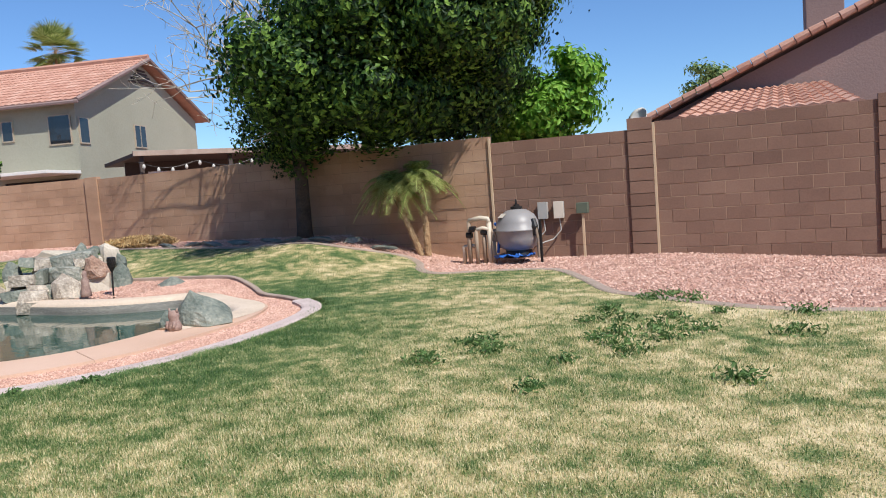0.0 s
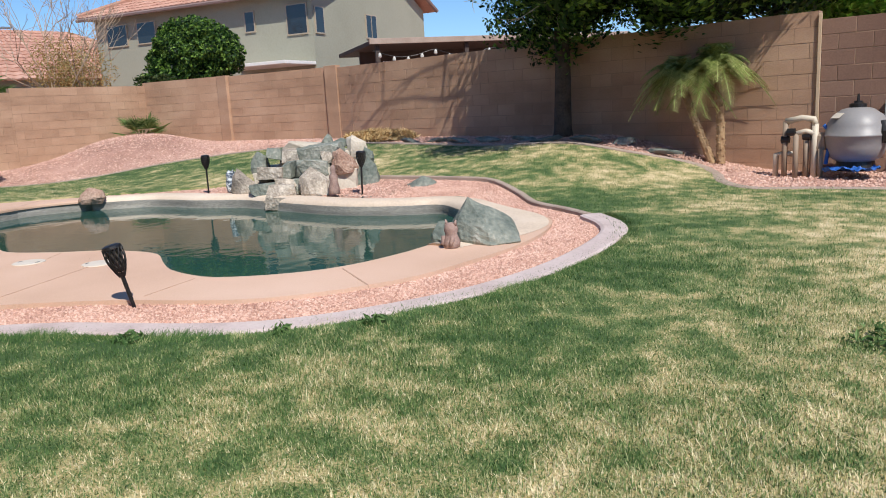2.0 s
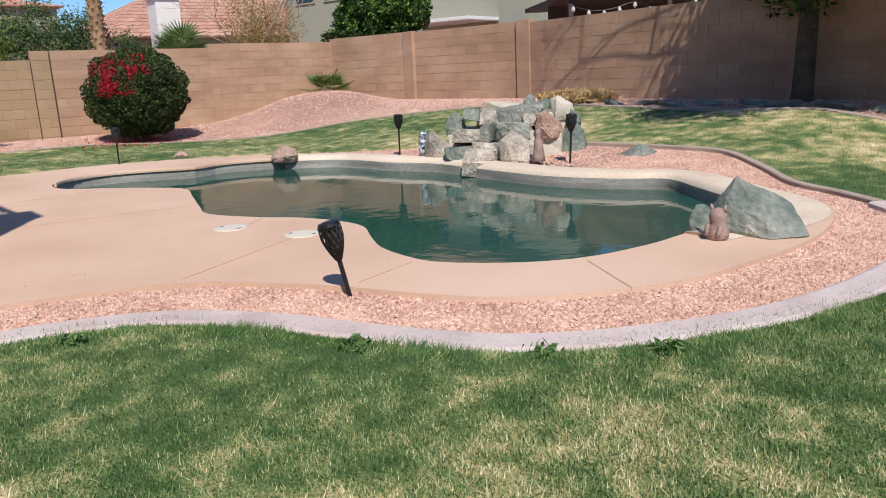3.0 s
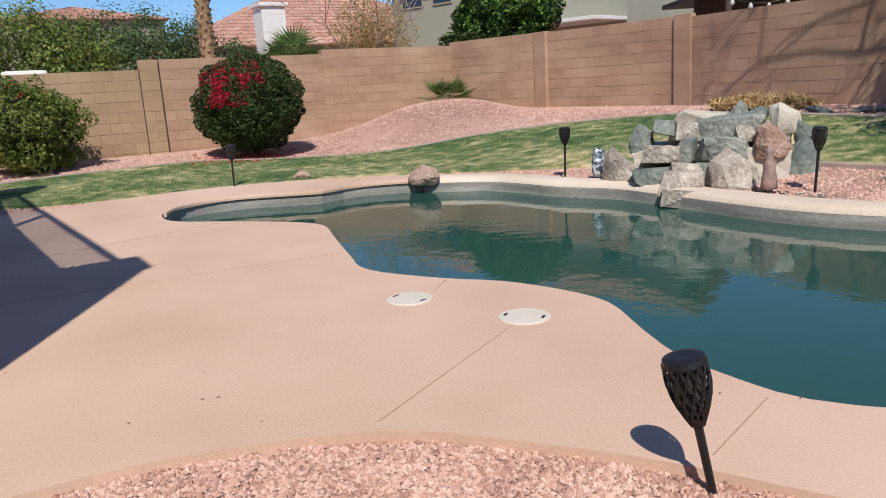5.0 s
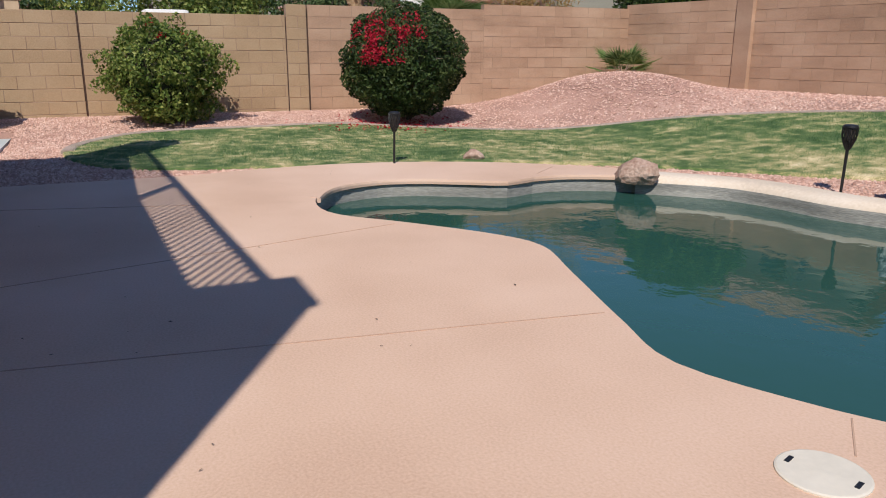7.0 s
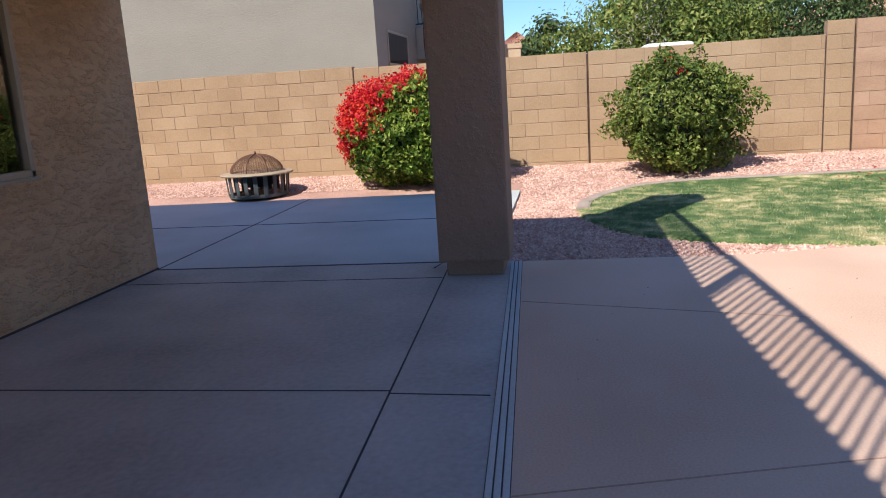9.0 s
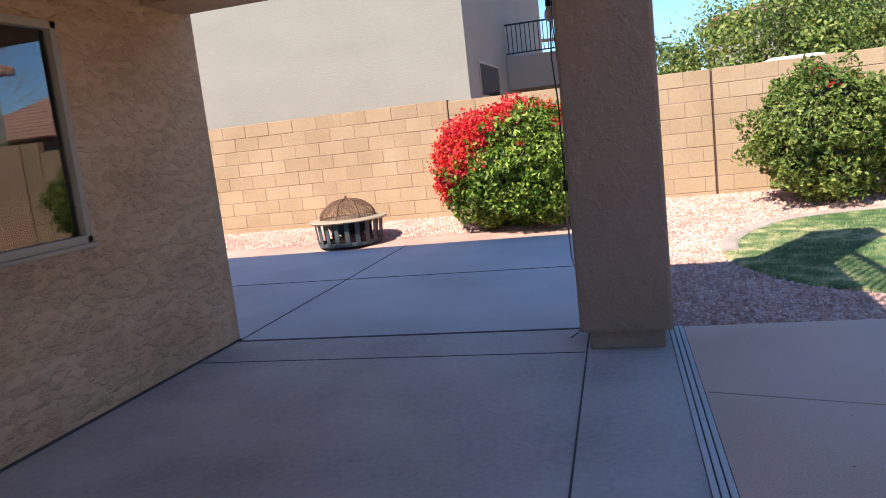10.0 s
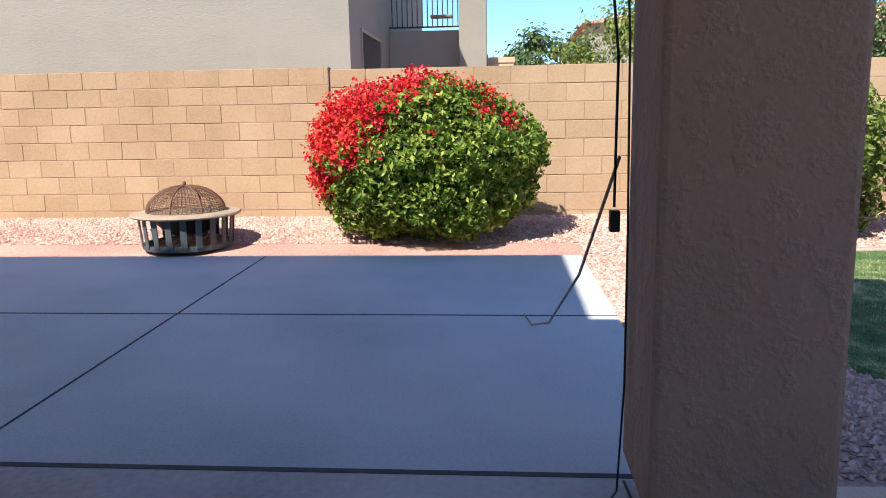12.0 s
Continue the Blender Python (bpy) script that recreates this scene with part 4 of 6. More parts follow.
fest = thing("festoon_lights", -16.6, 17.0, 0, 56, "string of clear bulbs under the patio cover edge", "string lights")
rl = random.Random(5)
pts = [(0.2 * i, -0.06, 2.7 - 0.2 * abs(math.sin(i * 0.36))) for i in range(38)]
part("wire", tube(pts, 0.008, 5), M_black, fest)
bulb = lathe([(0.015, 0), (0.045, -0.05), (0.05, -0.1), (0.02, -0.14), (0.001, -0.15)], 8)
b0 = part("bulb", bulb, M_bulb, fest)
b0.location = pts[1]
for p in pts[3::2]:
    o = new("bulb", b0.data)
    o.parent, o.location = fest, p

# house behind the right-hand wall
rh = house_block("house", 0, 0, 0, "mauve stucco house with tiled gable roof and chimney")
bm = bmesh.new()
prof = [(-2.3, -0.3), (12.0, -0.3), (12.0, 2.4), (4.6, 5.45), (-2.3, 2.55)]
va, vb = [bm.verts.new((x, 19.0, z)) for x, z in prof], [bm.verts.new((x, 19.3, z)) for x, z in prof]
bm.faces.new(va), bm.faces.new(vb[::-1])
for i in range(5):
    bm.faces.new((va[i], vb[i], vb[(i + 1) % 5], va[(i + 1) % 5]))
part("gable_wall", bm, M_stucco_b, rh)
bm = bmesh.new()
tile_rows(bm, (-2.75, 30, 2.42), (-2.75, 18.7, 2.42), (4.6, 30, 5.55), (4.6, 18.7, 5.55), 18, 34)
part("roof_tiles", bm, M_tile, rh)
o = raw("roof", [(-2.75, 18.7, 2.38), (4.6, 18.7, 5.5), (4.6, 30, 5.5), (-2.75, 30, 2.38), (12.3, 18.7, 2.3), (12.3, 30, 2.3)], [(0, 1, 2, 3), (1, 4, 5, 2)], M_trim, rh)
bm = bmesh.new()
for k in range(26):
    t = k / 25
    p = Vector((-2.75, 18.66, 2.5)).lerp(Vector((4.6, 18.66, 5.62)), t)
    d = Vector((7.35, 0, 3.12)).normalized()
    add_tube(bm, [p - d * 0.16, p + d * 0.14], [0.1, 0.085], 8)
part("verge_tiles", bm, M_tile, rh)
part("chimney", box(0.95, 1.75, 20.2, 21.2, 3.2, 6.2, 0.02), M_stucco_b, rh)
part("wall", box(-2.3, 12, 29.5, 29.7, -0.3, 2.4), M_stucco_b, rh)
part("wall", box(-2.3, -2.1, 19.3, 29.5, -0.3, 2.45), M_stucco_b, rh)
bm = bmesh.new()
tile_rows(bm, (-1.75, 16.0, 2.3), (1.6, 16.0, 2.3), (-1.0, 18.9, 3.0), (1.2, 18.9, 3.0), 8, 14)
part("low_roof_tiles", bm, M_tile, rh)
part("low_roof", box(-1.7, 1.6, 16.05, 18.98, 2.12, 2.26, 0.02), M_stucco_b, rh)
for px in (-1.6, 1.5):
    part("porch_post", box(px - 0.1, px + 0.1, 16.15, 16.35, -0.3, 2.12, 0.01), M_stucco_b, rh)
dish = thing("satellite_dish", -2.3, 15.5, -0.1, 0, "grey satellite dish on a pole behind the wall", "satellite dish")
part("pole", tube([(0, 0, -0.2), (0, 0, 2.3)], 0.03, 8), M_steel, dish)
o = part("reflector", lathe([(0.001, 0.0), (0.12, 0.015), (0.22, 0.05), (0.29, 0.1), (0.295, 0.11), (0.22, 0.065), (0.001, 0.015)], 24), M_whitew, dish, smooth=True)
o.matrix_basis = pose(0, -0.05, 2.42, 62, 0, -35) @ Matrix.Scale(0.8, 4)
part("feed_arm", tube([(0, -0.05, 2.3), (-0.14, -0.26, 2.42), (-0.16, -0.3, 2.5)], 0.012, 6), M_steel, dish)

# house west of the side wall
nh = house_block("house", 0, 0, 0, "taupe stucco two-storey house with a railed balcony")
part("wall", box(-37, -25.37, -14, -1.85, -0.2, 6.4), M_stucco_n, nh)
part("parapet", box(-29.95, -29.75, -1.845, -0.32, 2.3, 3.1, 0.01), M_stucco_n, nh)
part("deck", box(-36, -29.95, -1.845, 0.28, 2.34, 2.6), M_stucco_n, nh)
part("pier", box(-29.97, -29.45, -0.31, 0.27, -0.2, 3.95, 0.01), M_stucco_n, nh)
part("pier_cap", box(-30.0, -29.42, -0.34, 0.3, 3.95, 4.03, 0.015), M_stucco_n, nh)
part("low_wall", box(-30.2, -29.9, 0.28, 0.85, -0.2, 2.4, 0.01), M_lath, nh)
part("low_wall_cap", box(-30.22, -29.88, 0.27, 0.88, 2.4, 2.52, 0.01), M_lath, nh)
# dark panel paints the shade beneath the balcony deck
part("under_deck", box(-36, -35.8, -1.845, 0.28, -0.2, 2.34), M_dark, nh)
rail = new("railing")
rail.parent = nh
part("top_rail", box(-29.87, -29.83, -1.845, -0.31, 3.86, 3.9), M_rail, rail)
part("bottom_rail", box(-29.87, -29.83, -1.845, -0.31, 3.17, 3.2), M_rail, rail)
b0 = part("baluster", box(-0.01, 0.01, -0.01, 0.01, 3.2, 3.86), M_rail, rail)
b0.location = (-29.85, -1.78, 0)
for k in range(1, 14):
    o = new("baluster", b0.data)
    o.parent, o.location = rail, (-29.85, -1.78 + 0.11 * k, 0)
win_on(nh, "u", -28.5, -26.4, 2.1, 2.75, -1.85)
win_on(nh, "v", -8.5, -8.05, 2.5, 3.4, -25.37)
part("planter", box(-29.6, -29.3, -0.9, -0.45, 3.32, 3.37, 0.01), M_clay, nh)


def low_house(name, x0, x1, y0, y1, eave, ridge, axis, mat, label):
    h = house_block(name, 0, 0, 0, label)
    part("wall", box(x0 + 0.4, x1 - 0.4, y0 + 0.4, y1 - 0.4, -0.2, eave), mat, h)
    bm = bmesh.new()
    xm, ym, d = (x0 + x1) / 2, (y0 + y1) / 2, min(x1 - x0, y1 - y0) / 2
    if axis == "x":
        r0, r1 = (x0 + d, ym, ridge), (x1 - d, ym, ridge)
        quads = [((x0, y0), (x1, y0), r0, r1), ((x1, y1), (x0, y1), r1, r0), ((x1, y0), (x1, y1), r1, r1), ((x0, y1), (x0, y0), r0, r0)]
    else:
        r0, r1 = (xm, y0 + d, ridge), (xm, y1 - d, ridge)
        quads = [((x1, y0), (x1, y1), r0, r1), ((x0, y1), (x0, y0), r1, r0), ((x0, y0), (x1, y0), r0, r0), ((x1, y1), (x0, y1), r1, r1)]
    for a, b, c2, d2 in quads:
        c3 = Vector(c2) + Vector((0.01, 0.01, 0)) if c2 == d2 else Vector(d2)
        tile_rows(bm, (*a, eave), (*b, eave), c2, c3, 15, 30)
    part("roof_tiles", bm, M_tile, h)
    bm = bmesh.new()
    v = [bm.verts.new((x, y, eave - 0.02)) for x, y in ((x0, y0), (x1, y0), (x1, y1), (x0, y1))]
    bm.faces.new(v[::-1])
    w = [bm.verts.new(r0), bm.verts.new(r1)]
    if axis == "x":
        for f in ((v[0], v[1], w[1], w[0]), (v[1], v[2], w[1]), (v[2], v[3], w[0], w[1]), (v[3], v[0], w[0])):
            bm.faces.new(f)
    else:
        for f in ((v[1], v[2], w[1], w[0]), (v[2], v[3], w[1]), (v[3], v[0], w[0], w[1]), (v[0], v[1], w[0])):
            bm.faces.new(f)
    part("roof", bm, M_tile, h)
    return h


ch = low_house("house", -48, -37.0, 11.0, 27.0, 3.2, 5.9, "y", M_stucco_n, "low stucco house with tile roof and pale chimney")
part("chimney", box(-36.2, -35.2, 13.3, 14.3, -0.2, 4.6, 0.02), M_whitew, ch)
part("chimney_cap", box(-36.3, -35.1, 13.2, 14.4, 4.6, 4.75, 0.02), M_whitew, ch)
low_house("house", -72, -60, 5.5, 16, 6.6, 8.0, "y", M_stucco_n, "distant stucco house with grey tile roof")
low_house("house", -75, -62, -4, 1.5, 3.2, 5.4, "x", M_stucco_n, "distant house with red tile roof")
low_house("house", -52, -40, 29, 38, 3.0, 5.4, "x", M_stucco_n, "low house with tile roof beyond the back wall")


van = thing("parked_van", -25.9, 3.9, 0, 0, "white van parked behind the side wall", "van")
part("body", box(-0.9, 0.9, -1.6, 1.6, 0.35, 1.3, 0.08), M_whitew, van)
part("roof", box(-0.8, 0.8, -0.45, 0.5, 1.3, 2.04, 0.1), M_whitew, van)
for wx in (-0.8, 0.8):
    for wy in (-1.0, 1.0):
        o = part("wheel", lathe([(0.2, -0.1), (0.34, -0.1), (0.36, 0), (0.34, 0.1), (0.2, 0.1)], 20), M_black, van)
        o.matrix_basis = pose(wx, wy, 0.36, 0, 90, 0)
lamp = thing("street_lamp", -45, 18.4, 0, 0, "tall grey street lamp with a curved arm", "street lamp")
part("pole", tube([(0, 0, -0.1), (0, 0, 5.6), (0, 0.1, 6.0), (0, 0.4, 6.25), (0, 1.1, 6.3)], [0.09, 0.06, 0.05, 0.05, 0.04], 8), M_steel, lamp)
part("head", box(-0.1, 0.1, 0.95, 1.45, 6.26, 6.36, 0.03), M_steel, lamp)


# ---- trees and shrubs ----
def limbs(bm, base, tip, r, depth, rnd, ends, spread=0.6):
    mid = base.lerp(tip, 0.5) + Vector((rnd.gauss(0, 0.06), rnd.gauss(0, 0.06), rnd.gauss(0, 0.04))) * (tip - base).length
    add_tube(bm, [base, mid, tip], [r, r * 0.8, r * 0.62], 7 if depth > 1 else 5)
    if depth == 0:
        ends.append(tip)
        return
    for k in range(rnd.choice((2, 3)) if depth > 1 else 3):
        d = (tip - base).normalized() + Vector((rnd.gauss(0, spread), rnd.gauss(0, spread), rnd.gauss(0.1, spread * 0.6)))
        limbs(bm, tip, tip + d.normalized() * (tip - base).length * rnd.uniform(0.55, 0.85), r * 0.62, depth - 1, rnd, ends, spread)


def tree(name, x, y, z, trunk, r, crowns, n, size, mat, label, seed, clump=130):
    """A tapered trunk with limbs, and a crown of leaf clumps with gaps."""
    e = thing(name, x, y, z, 0, label, "tree")
    rnd = random.Random(seed)
    bm, ends = bmesh.new(), []
    add_tube(bm, [(0, 0, -0.15), (0, 0, 0.1), (0.02, 0.01, trunk * 0.5), (0, 0, trunk)], [r * 1.35, r * 1.05, r * 0.9, r * 0.8], 10)
    part("trunk", bm, M_bark, e, smooth=True)
    bm = bmesh.new()
    for c2, rad in crowns:
        limbs(bm, Vector((0, 0, trunk * 0.94)), Vector(c2) * 0.55 + Vector((0, 0, trunk * 0.45)), r * 0.5, 1, rnd, ends)
    part("limb", bm, M_bark, e)
    pts, nor = [], []
    rng = np.random.default_rng(seed)
    tot = sum(rad[0] * rad[1] for _, rad in crowns)
    for i, (c2, rad) in enumerate(crowns):
        m = int(n * rad[0] * rad[1] / tot)
        k = max(12, m // clump)
        cc, cn = blob_points(k, rad, seed + i, 0.45, 0.5)
        for a, b in zip(cc, cn):
            q = rng.normal(size=(m // k, 3)) * np.array([0.2, 0.2, 0.15]) * (0.6 + 0.35 * max(rad))
            pts.append(q + a + np.array(c2))
            nor.append(np.repeat([b], m // k, 0))
    leaves("crown", np.concatenate(pts), size, mat, e, np.concatenate(nor), seed=seed)
    return e


tree("shade_tree", -8.62, 13.15, height(-8.6, 13.1), 2.3, 0.15, [((1.4, -0.6, 3.1), (1.45, 2.0, 1.1)), ((3.4, -0.7, 4.5), (1.5, 1.5, 1.3)), ((3.9, -0.4, 3.9), (1.0, 1.3, 1.1)), ((2.6, -0.6, 3.9), (1.5, 1.7, 1.3)), ((2.7, 0.6, 3.3), (1.6, 1.6, 1.4)), ((3.7, 1.3, 4.3), (1.2, 1.4, 1.3)), ((2.9, 0.9, 5.2), (1.8, 1.8, 1.5)), ((1.6, -0.5, 2.4), (1.4, 1.4, 0.7)), ((2.9, 0.9, 2.4), (1.2, 1.1, 0.7)), ((3.7, 1.3, 2.9), (0.9, 1.0, 0.7))],
     220000, 0.06, L_tree, "dense dark green shade tree beside the back wall", 11, clump=330)
bt = thing("bare_branches", -8.75, 12.75, 0, 0, "pale leafless branches beside the shade tree", "branches")
rnd = random.Random(3)
bm, ends = bmesh.new(), []
add_tube(bm, [(0.13, 0.4, 2.5), (0.35, 0.1, 2.8), (0.5, -0.2, 3.0)], [0.07, 0.06, 0.05], 7)
for k in range(15):
    limbs(bm, Vector((0.5, -0.2, 3.0)), Vector((0.1 + rnd.gauss(0, 0.5), -0.6 + rnd.gauss(0, 0.35), 3.6 + rnd.uniform(-0.5, 1.3))), 0.032, 4, rnd, ends, 0.75)
part("branch", bm, M_pale, bt)
p, q = blob_points(5200, (1.25, 0.9, 0.75), 8, 0.6, 0.95)
p2, q2 = blob_points(9000, (1.0, 0.9, 0.75), 9, 0.6, 0.9)
leaves("sparse_leaves", np.concatenate([p + np.array([0.2, 0.4, 3.5]), p2 + np.array([-0.1, 0.5, 2.6])]), 0.042, L_tree, bt, np.concatenate([q, q2]), seed=4)
tree("light_green_tree", -4.05, 15.6, 0, 1.9, 0.09, [((-0.2, 0, 2.7), (0.85, 0.8, 0.6)), ((0.45, 0, 3.35), (0.5, 0.5, 0.5)), ((-0.9, 0.2, 2.5), (0.6, 0.6, 0.5))], 13000, 0.075, L_light, "bright green leafy tree behind the wall", 12)
tree("far_tree", -2.3, 43, 0, 3.5, 0.2, [((0, 0, 6.0), (1.7, 1.7, 0.8))], 1500, 0.12, L_fan, "distant airy green tree", 13)
tree("hedge_tree", -27.5, 3.8, 0, 1.6, 0.12, [((0, 0, 2.3), (1.4, 1.9, 1.3)), ((-0.5, 1.6, 2.2), (1.2, 1.2, 1.1))], 20000, 0.05, L_mid, "yellow-green leafy tree behind the side wall", 14)
tree("hedge_tree", -28.5, 7.0, 0, 1.6, 0.12, [((0, 0, 2.4), (1.5, 1.8, 1.3)), ((0, 1.8, 2.1), (1.2, 1.3, 1.0)), ((-0.5, -1.8, 2.4), (1.2, 1.2, 1.2))], 24000, 0.045, L_olive, "grey-green leafy tree behind the side wall", 15)
tree("hedge_tree", -34, -0.5, 0, 1.6, 0.12, [((0, 2.2, 2.4), (1.2, 1.4, 0.9))], 4000, 0.08, L_olive, "soft green tree beyond the neighbour's house", 16)
vine = thing("wall_shrub", -21.45, 14.7, 0.06, 0, "dense green shrub spilling over the garden wall", "bush")
p, q = blob_points(24000, (1.75, 0.95, 1.0), 21, 0.22, 0.35)
p2, q2 = blob_points(3000, (1.2, 0.5, 0.5), 22, 0.3, 0.4)
leaves("foliage", np.concatenate([p + np.array([0, 0, 2.85]), p2 + np.array([-0.4, -0.6, 2.25])]), 0.05, L_tree, vine, np.concatenate([q, q2]), seed=21)
# same dark ball for the shrub's inner shade
part("shade_core", noisy_ball((1.2, 0.65, 0.7), 4, 0.2), M_core, vine).location = (0, 0, 2.8)
part("stem", tube([(0, 0, -0.1), (0.05, 0, 1.4), (0, 0, 2.4)], [0.1, 0.08, 0.05], 8), M_bark, vine)
bm = bmesh.new()
rng_v = np.random.default_rng(23)
for k in range(26):
    x = -1.3 + rnd.uniform(0, 1.6)
    add_tube(bm, [(x, -0.62, 2.3), (x + rnd.gauss(0, 0.05), -1.12, 2.2), (x + rnd.gauss(0, 0.12), -1.2, 2.0 - rnd.uniform(0, 0.3))], [0.008, 0.006, 0.003], 4)
part("hanging_shoot", bm, M_bark, vine)
hang = np.stack([-1.3 + rng_v.uniform(0, 1.7, 900), -1.1 - rng_v.uniform(0, 0.12, 900), 2.32 - 0.45 * rng_v.uniform(0, 1, 900) ** 1.7], 1)
leaves("hanging_leaves", hang, 0.045, L_dark, vine, seed=23)
bare = thing("bare_shrub", -27.0, 13.8, 0, 0, "tan half-leafless shrub behind the wall", "bush")
bm, ends = bmesh.new(), []
for k in range(9):
    a = k * 0.7
    limbs(bm, Vector((0.1 * math.cos(a), 0.1 * math.sin(a), 0)), Vector((0.7 * math.cos(a), 0.7 * math.sin(a), 2.1)), 0.03, 3, rnd, ends, 0.45)
part("branch", bm, M_twig, bare)
p, q = blob_points(7000, (1.2, 1.3, 1.1), 31, 0.4, 0.8)
leaves("dry_leaves", p + np.array([0, 0, 2.8]), 0.035, leaf_mat("dry_leaf", [(150, 116, 66), (176, 144, 92), (150, 150, 96)]), bare, q, seed=31)


def fan_palm(name, x, y, z, n, length, seed, label, mat, low=0.15, trunk=0.0):
    """A low fan palm: stalks that end in fans of pointed blades."""
    e = thing(name, x, y, z, 0, label, "palm")
    r = random.Random(seed)
    if trunk:
        part("trunk", tube([(0, 0, -0.1), (0, 0, trunk)], [0.1, 0.09], 8), M_palmbark, e)
    vs, fs, bm = [], [], bmesh.new()
    for k in range(n):
        a, el = k * 2.4 + r.gauss(0, 0.2), r.uniform(low, 1.35)
        d = Vector((math.cos(a) * math.cos(el), math.sin(a) * math.cos(el), math.sin(el)))
        root = Vector((0, 0, trunk))
        hub = root + d * length * r.uniform(0.35, 0.6)
        add_tube(bm, [root, hub], [0.01, 0.006], 5)
        side = d.cross(Vector((0, 0, 1))).normalized()
        up = side.cross(d)
        for j in range(-8, 9):
            t = j * 0.17
            w = (d * math.cos(t) + side * math.sin(t)).normalized()
            tip = hub + w * length * 0.55 * r.uniform(0.85, 1.05) - Vector((0, 0, 0.05)) * length
            o = w.cross(up) * 0.022 * length
            m = hub.lerp(tip, 0.45)
            i = len(vs)
            vs += [tuple(hub), tuple(m + o + up * 0.012), tuple(tip), tuple(m - o + up * 0.012)]
            fs += [(i, i + 1, i + 2), (i, i + 2, i + 3)]
    part("stalk", bm, M_twig, e)
    raw("fronds", vs, fs, mat, e)
    return e


fan_palm("dwarf_fan_palm", -21.0, 12.55, height(-21.0, 12.55) - 0.02, 17, 0.85, 3, "small grey-green fan palm on the gravel mound", L_fan, low=0.3)
fan_palm("fan_palm", -24.0, 9.9, 0, 26, 1.2, 5, "fan palm rising behind the side wall", L_fan, trunk=1.75)
fp = fan_palm("tall_fan_palm", -45.5, 40, 0, 60, 2.3, 7, "tall fan palm far beyond the roofs", L_palm, low=-1.0, trunk=13.0)
pt = thing("palm_trunk", -27, 8.63, 0, 0, "tall palm trunk with cut leaf bases", "palm")
bm = bmesh.new()
add_tube(bm, [(0, 0, -0.2), (0.02, 0, 3), (0, 0, 9)], [0.2, 0.17, 0.16], 12)
for k in range(240):
    a, zz = k * 2.39, 1.2 + k * 0.028
    d = Vector((math.cos(a), math.sin(a), 0))
    add_tube(bm, [d * 0.15 + Vector((0, 0, zz)), d * 0.22 + Vector((0, 0, zz + 0.09))], [0.05, 0.035], 5)
part("trunk", bm, M_palmbark, pt)
fr = part("crown", bmesh.new(), L_fan, pt)
vs, fs = [], []
for k in range(70):
    a, el = k * 2.4, -0.6 + 1.9 * ((k * 0.37) % 1)
    d = Vector((math.cos(a) * math.cos(el), math.sin(a) * math.cos(el), math.sin(el)))
    sd = d.cross(Vector((0, 0, 1))).normalized()
    h = Vector((0, 0, 9)) + d * 0.9
    for j in range(-6, 7):
        w = (d * math.cos(j * 0.2) + sd * math.sin(j * 0.2)) * 0.9
        i = len(vs)
        vs += [tuple(h), tuple(h + w * 0.5 + d.cross(sd) * 0.03), tuple(h + w - Vector((0, 0, 0.15)))]
        fs.append((i, i + 1, i + 2))
fr.data.from_pydata(vs, [], fs)


def date_palm(x, y, z):
    """A pygmy date palm with two leaning trunks and feather fronds."""
    e = thing("pygmy_date_palm", x, y, z, 0, "pygmy date palm with two slender trunks", "palm")
    r = random.Random(9)
    for base, mid, top in (((0.0, 0, -0.1), (-0.25, 0.0, 0.5), (-0.52, 0, 1.2)), ((0.12, 0, -0.1), (0.1, 0.03, 0.5), (0.05, 0.0, 1.3))):
        bm = bmesh.new()
        add_tube(bm, [base, mid, top], [0.065, 0.055, 0.06], 10)
        for k in range(60):
            t = k / 60
            c2 = Vector(base).lerp(Vector(mid), t * 2) if t < 0.5 else Vector(mid).lerp(Vector(top), t * 2 - 1)
            a = k * 2.4
            d = Vector((math.cos(a), math.sin(a), 0.3))
            add_tube(bm, [c2 + d * 0.045, c2 + d * 0.075], [0.02, 0.012], 4)
        part("trunk", bm, M_palmbark, e)
        vs, fs, ribs = [], [], bmesh.new()
        for k in range(64):
            a, el = k * 2.4 + r.gauss(0, 0.15), r.uniform(0.15, 1.45)
            ln = r.uniform(0.58, 0.86)
            d = Vector((math.cos(a) * math.cos(el), math.sin(a) * math.cos(el), math.sin(el)))
            line = [Vector(top) + d * ln * t - Vector((0, 0, 1)) * ((1.0 - 0.4 * el / 1.5) * ln * t * t) for t in [i / 9 for i in range(10)]]
            add_tube(ribs, line, [0.006] * 9 + [0.002], 4)
            sd = d.cross(Vector((0, 0, 1))).normalized()
            for i in range(1, 10):
                for h in range(5):
                    base2 = line[i - 1].lerp(line[i], h / 5)
                    for s in (-1, 1):
                        ax = (line[i] - line[i - 1]).normalized()
                        tip = base2 + (sd * s * 1.0 + ax * 0.6 + Vector((0, 0, -0.25))).normalized() * 0.23 * (1 - abs(i / 9 - 0.45))
                        o = ax * 0.0045
                        n = len(vs)
                        vs += [tuple(base2 - o), tuple(base2 + o), tuple(tip)]
                        fs.append((n, n + 1, n + 2))
        part("rib", ribs, L_palm, e)
        raw("fronds", vs, fs, L_palm, e)
    return e


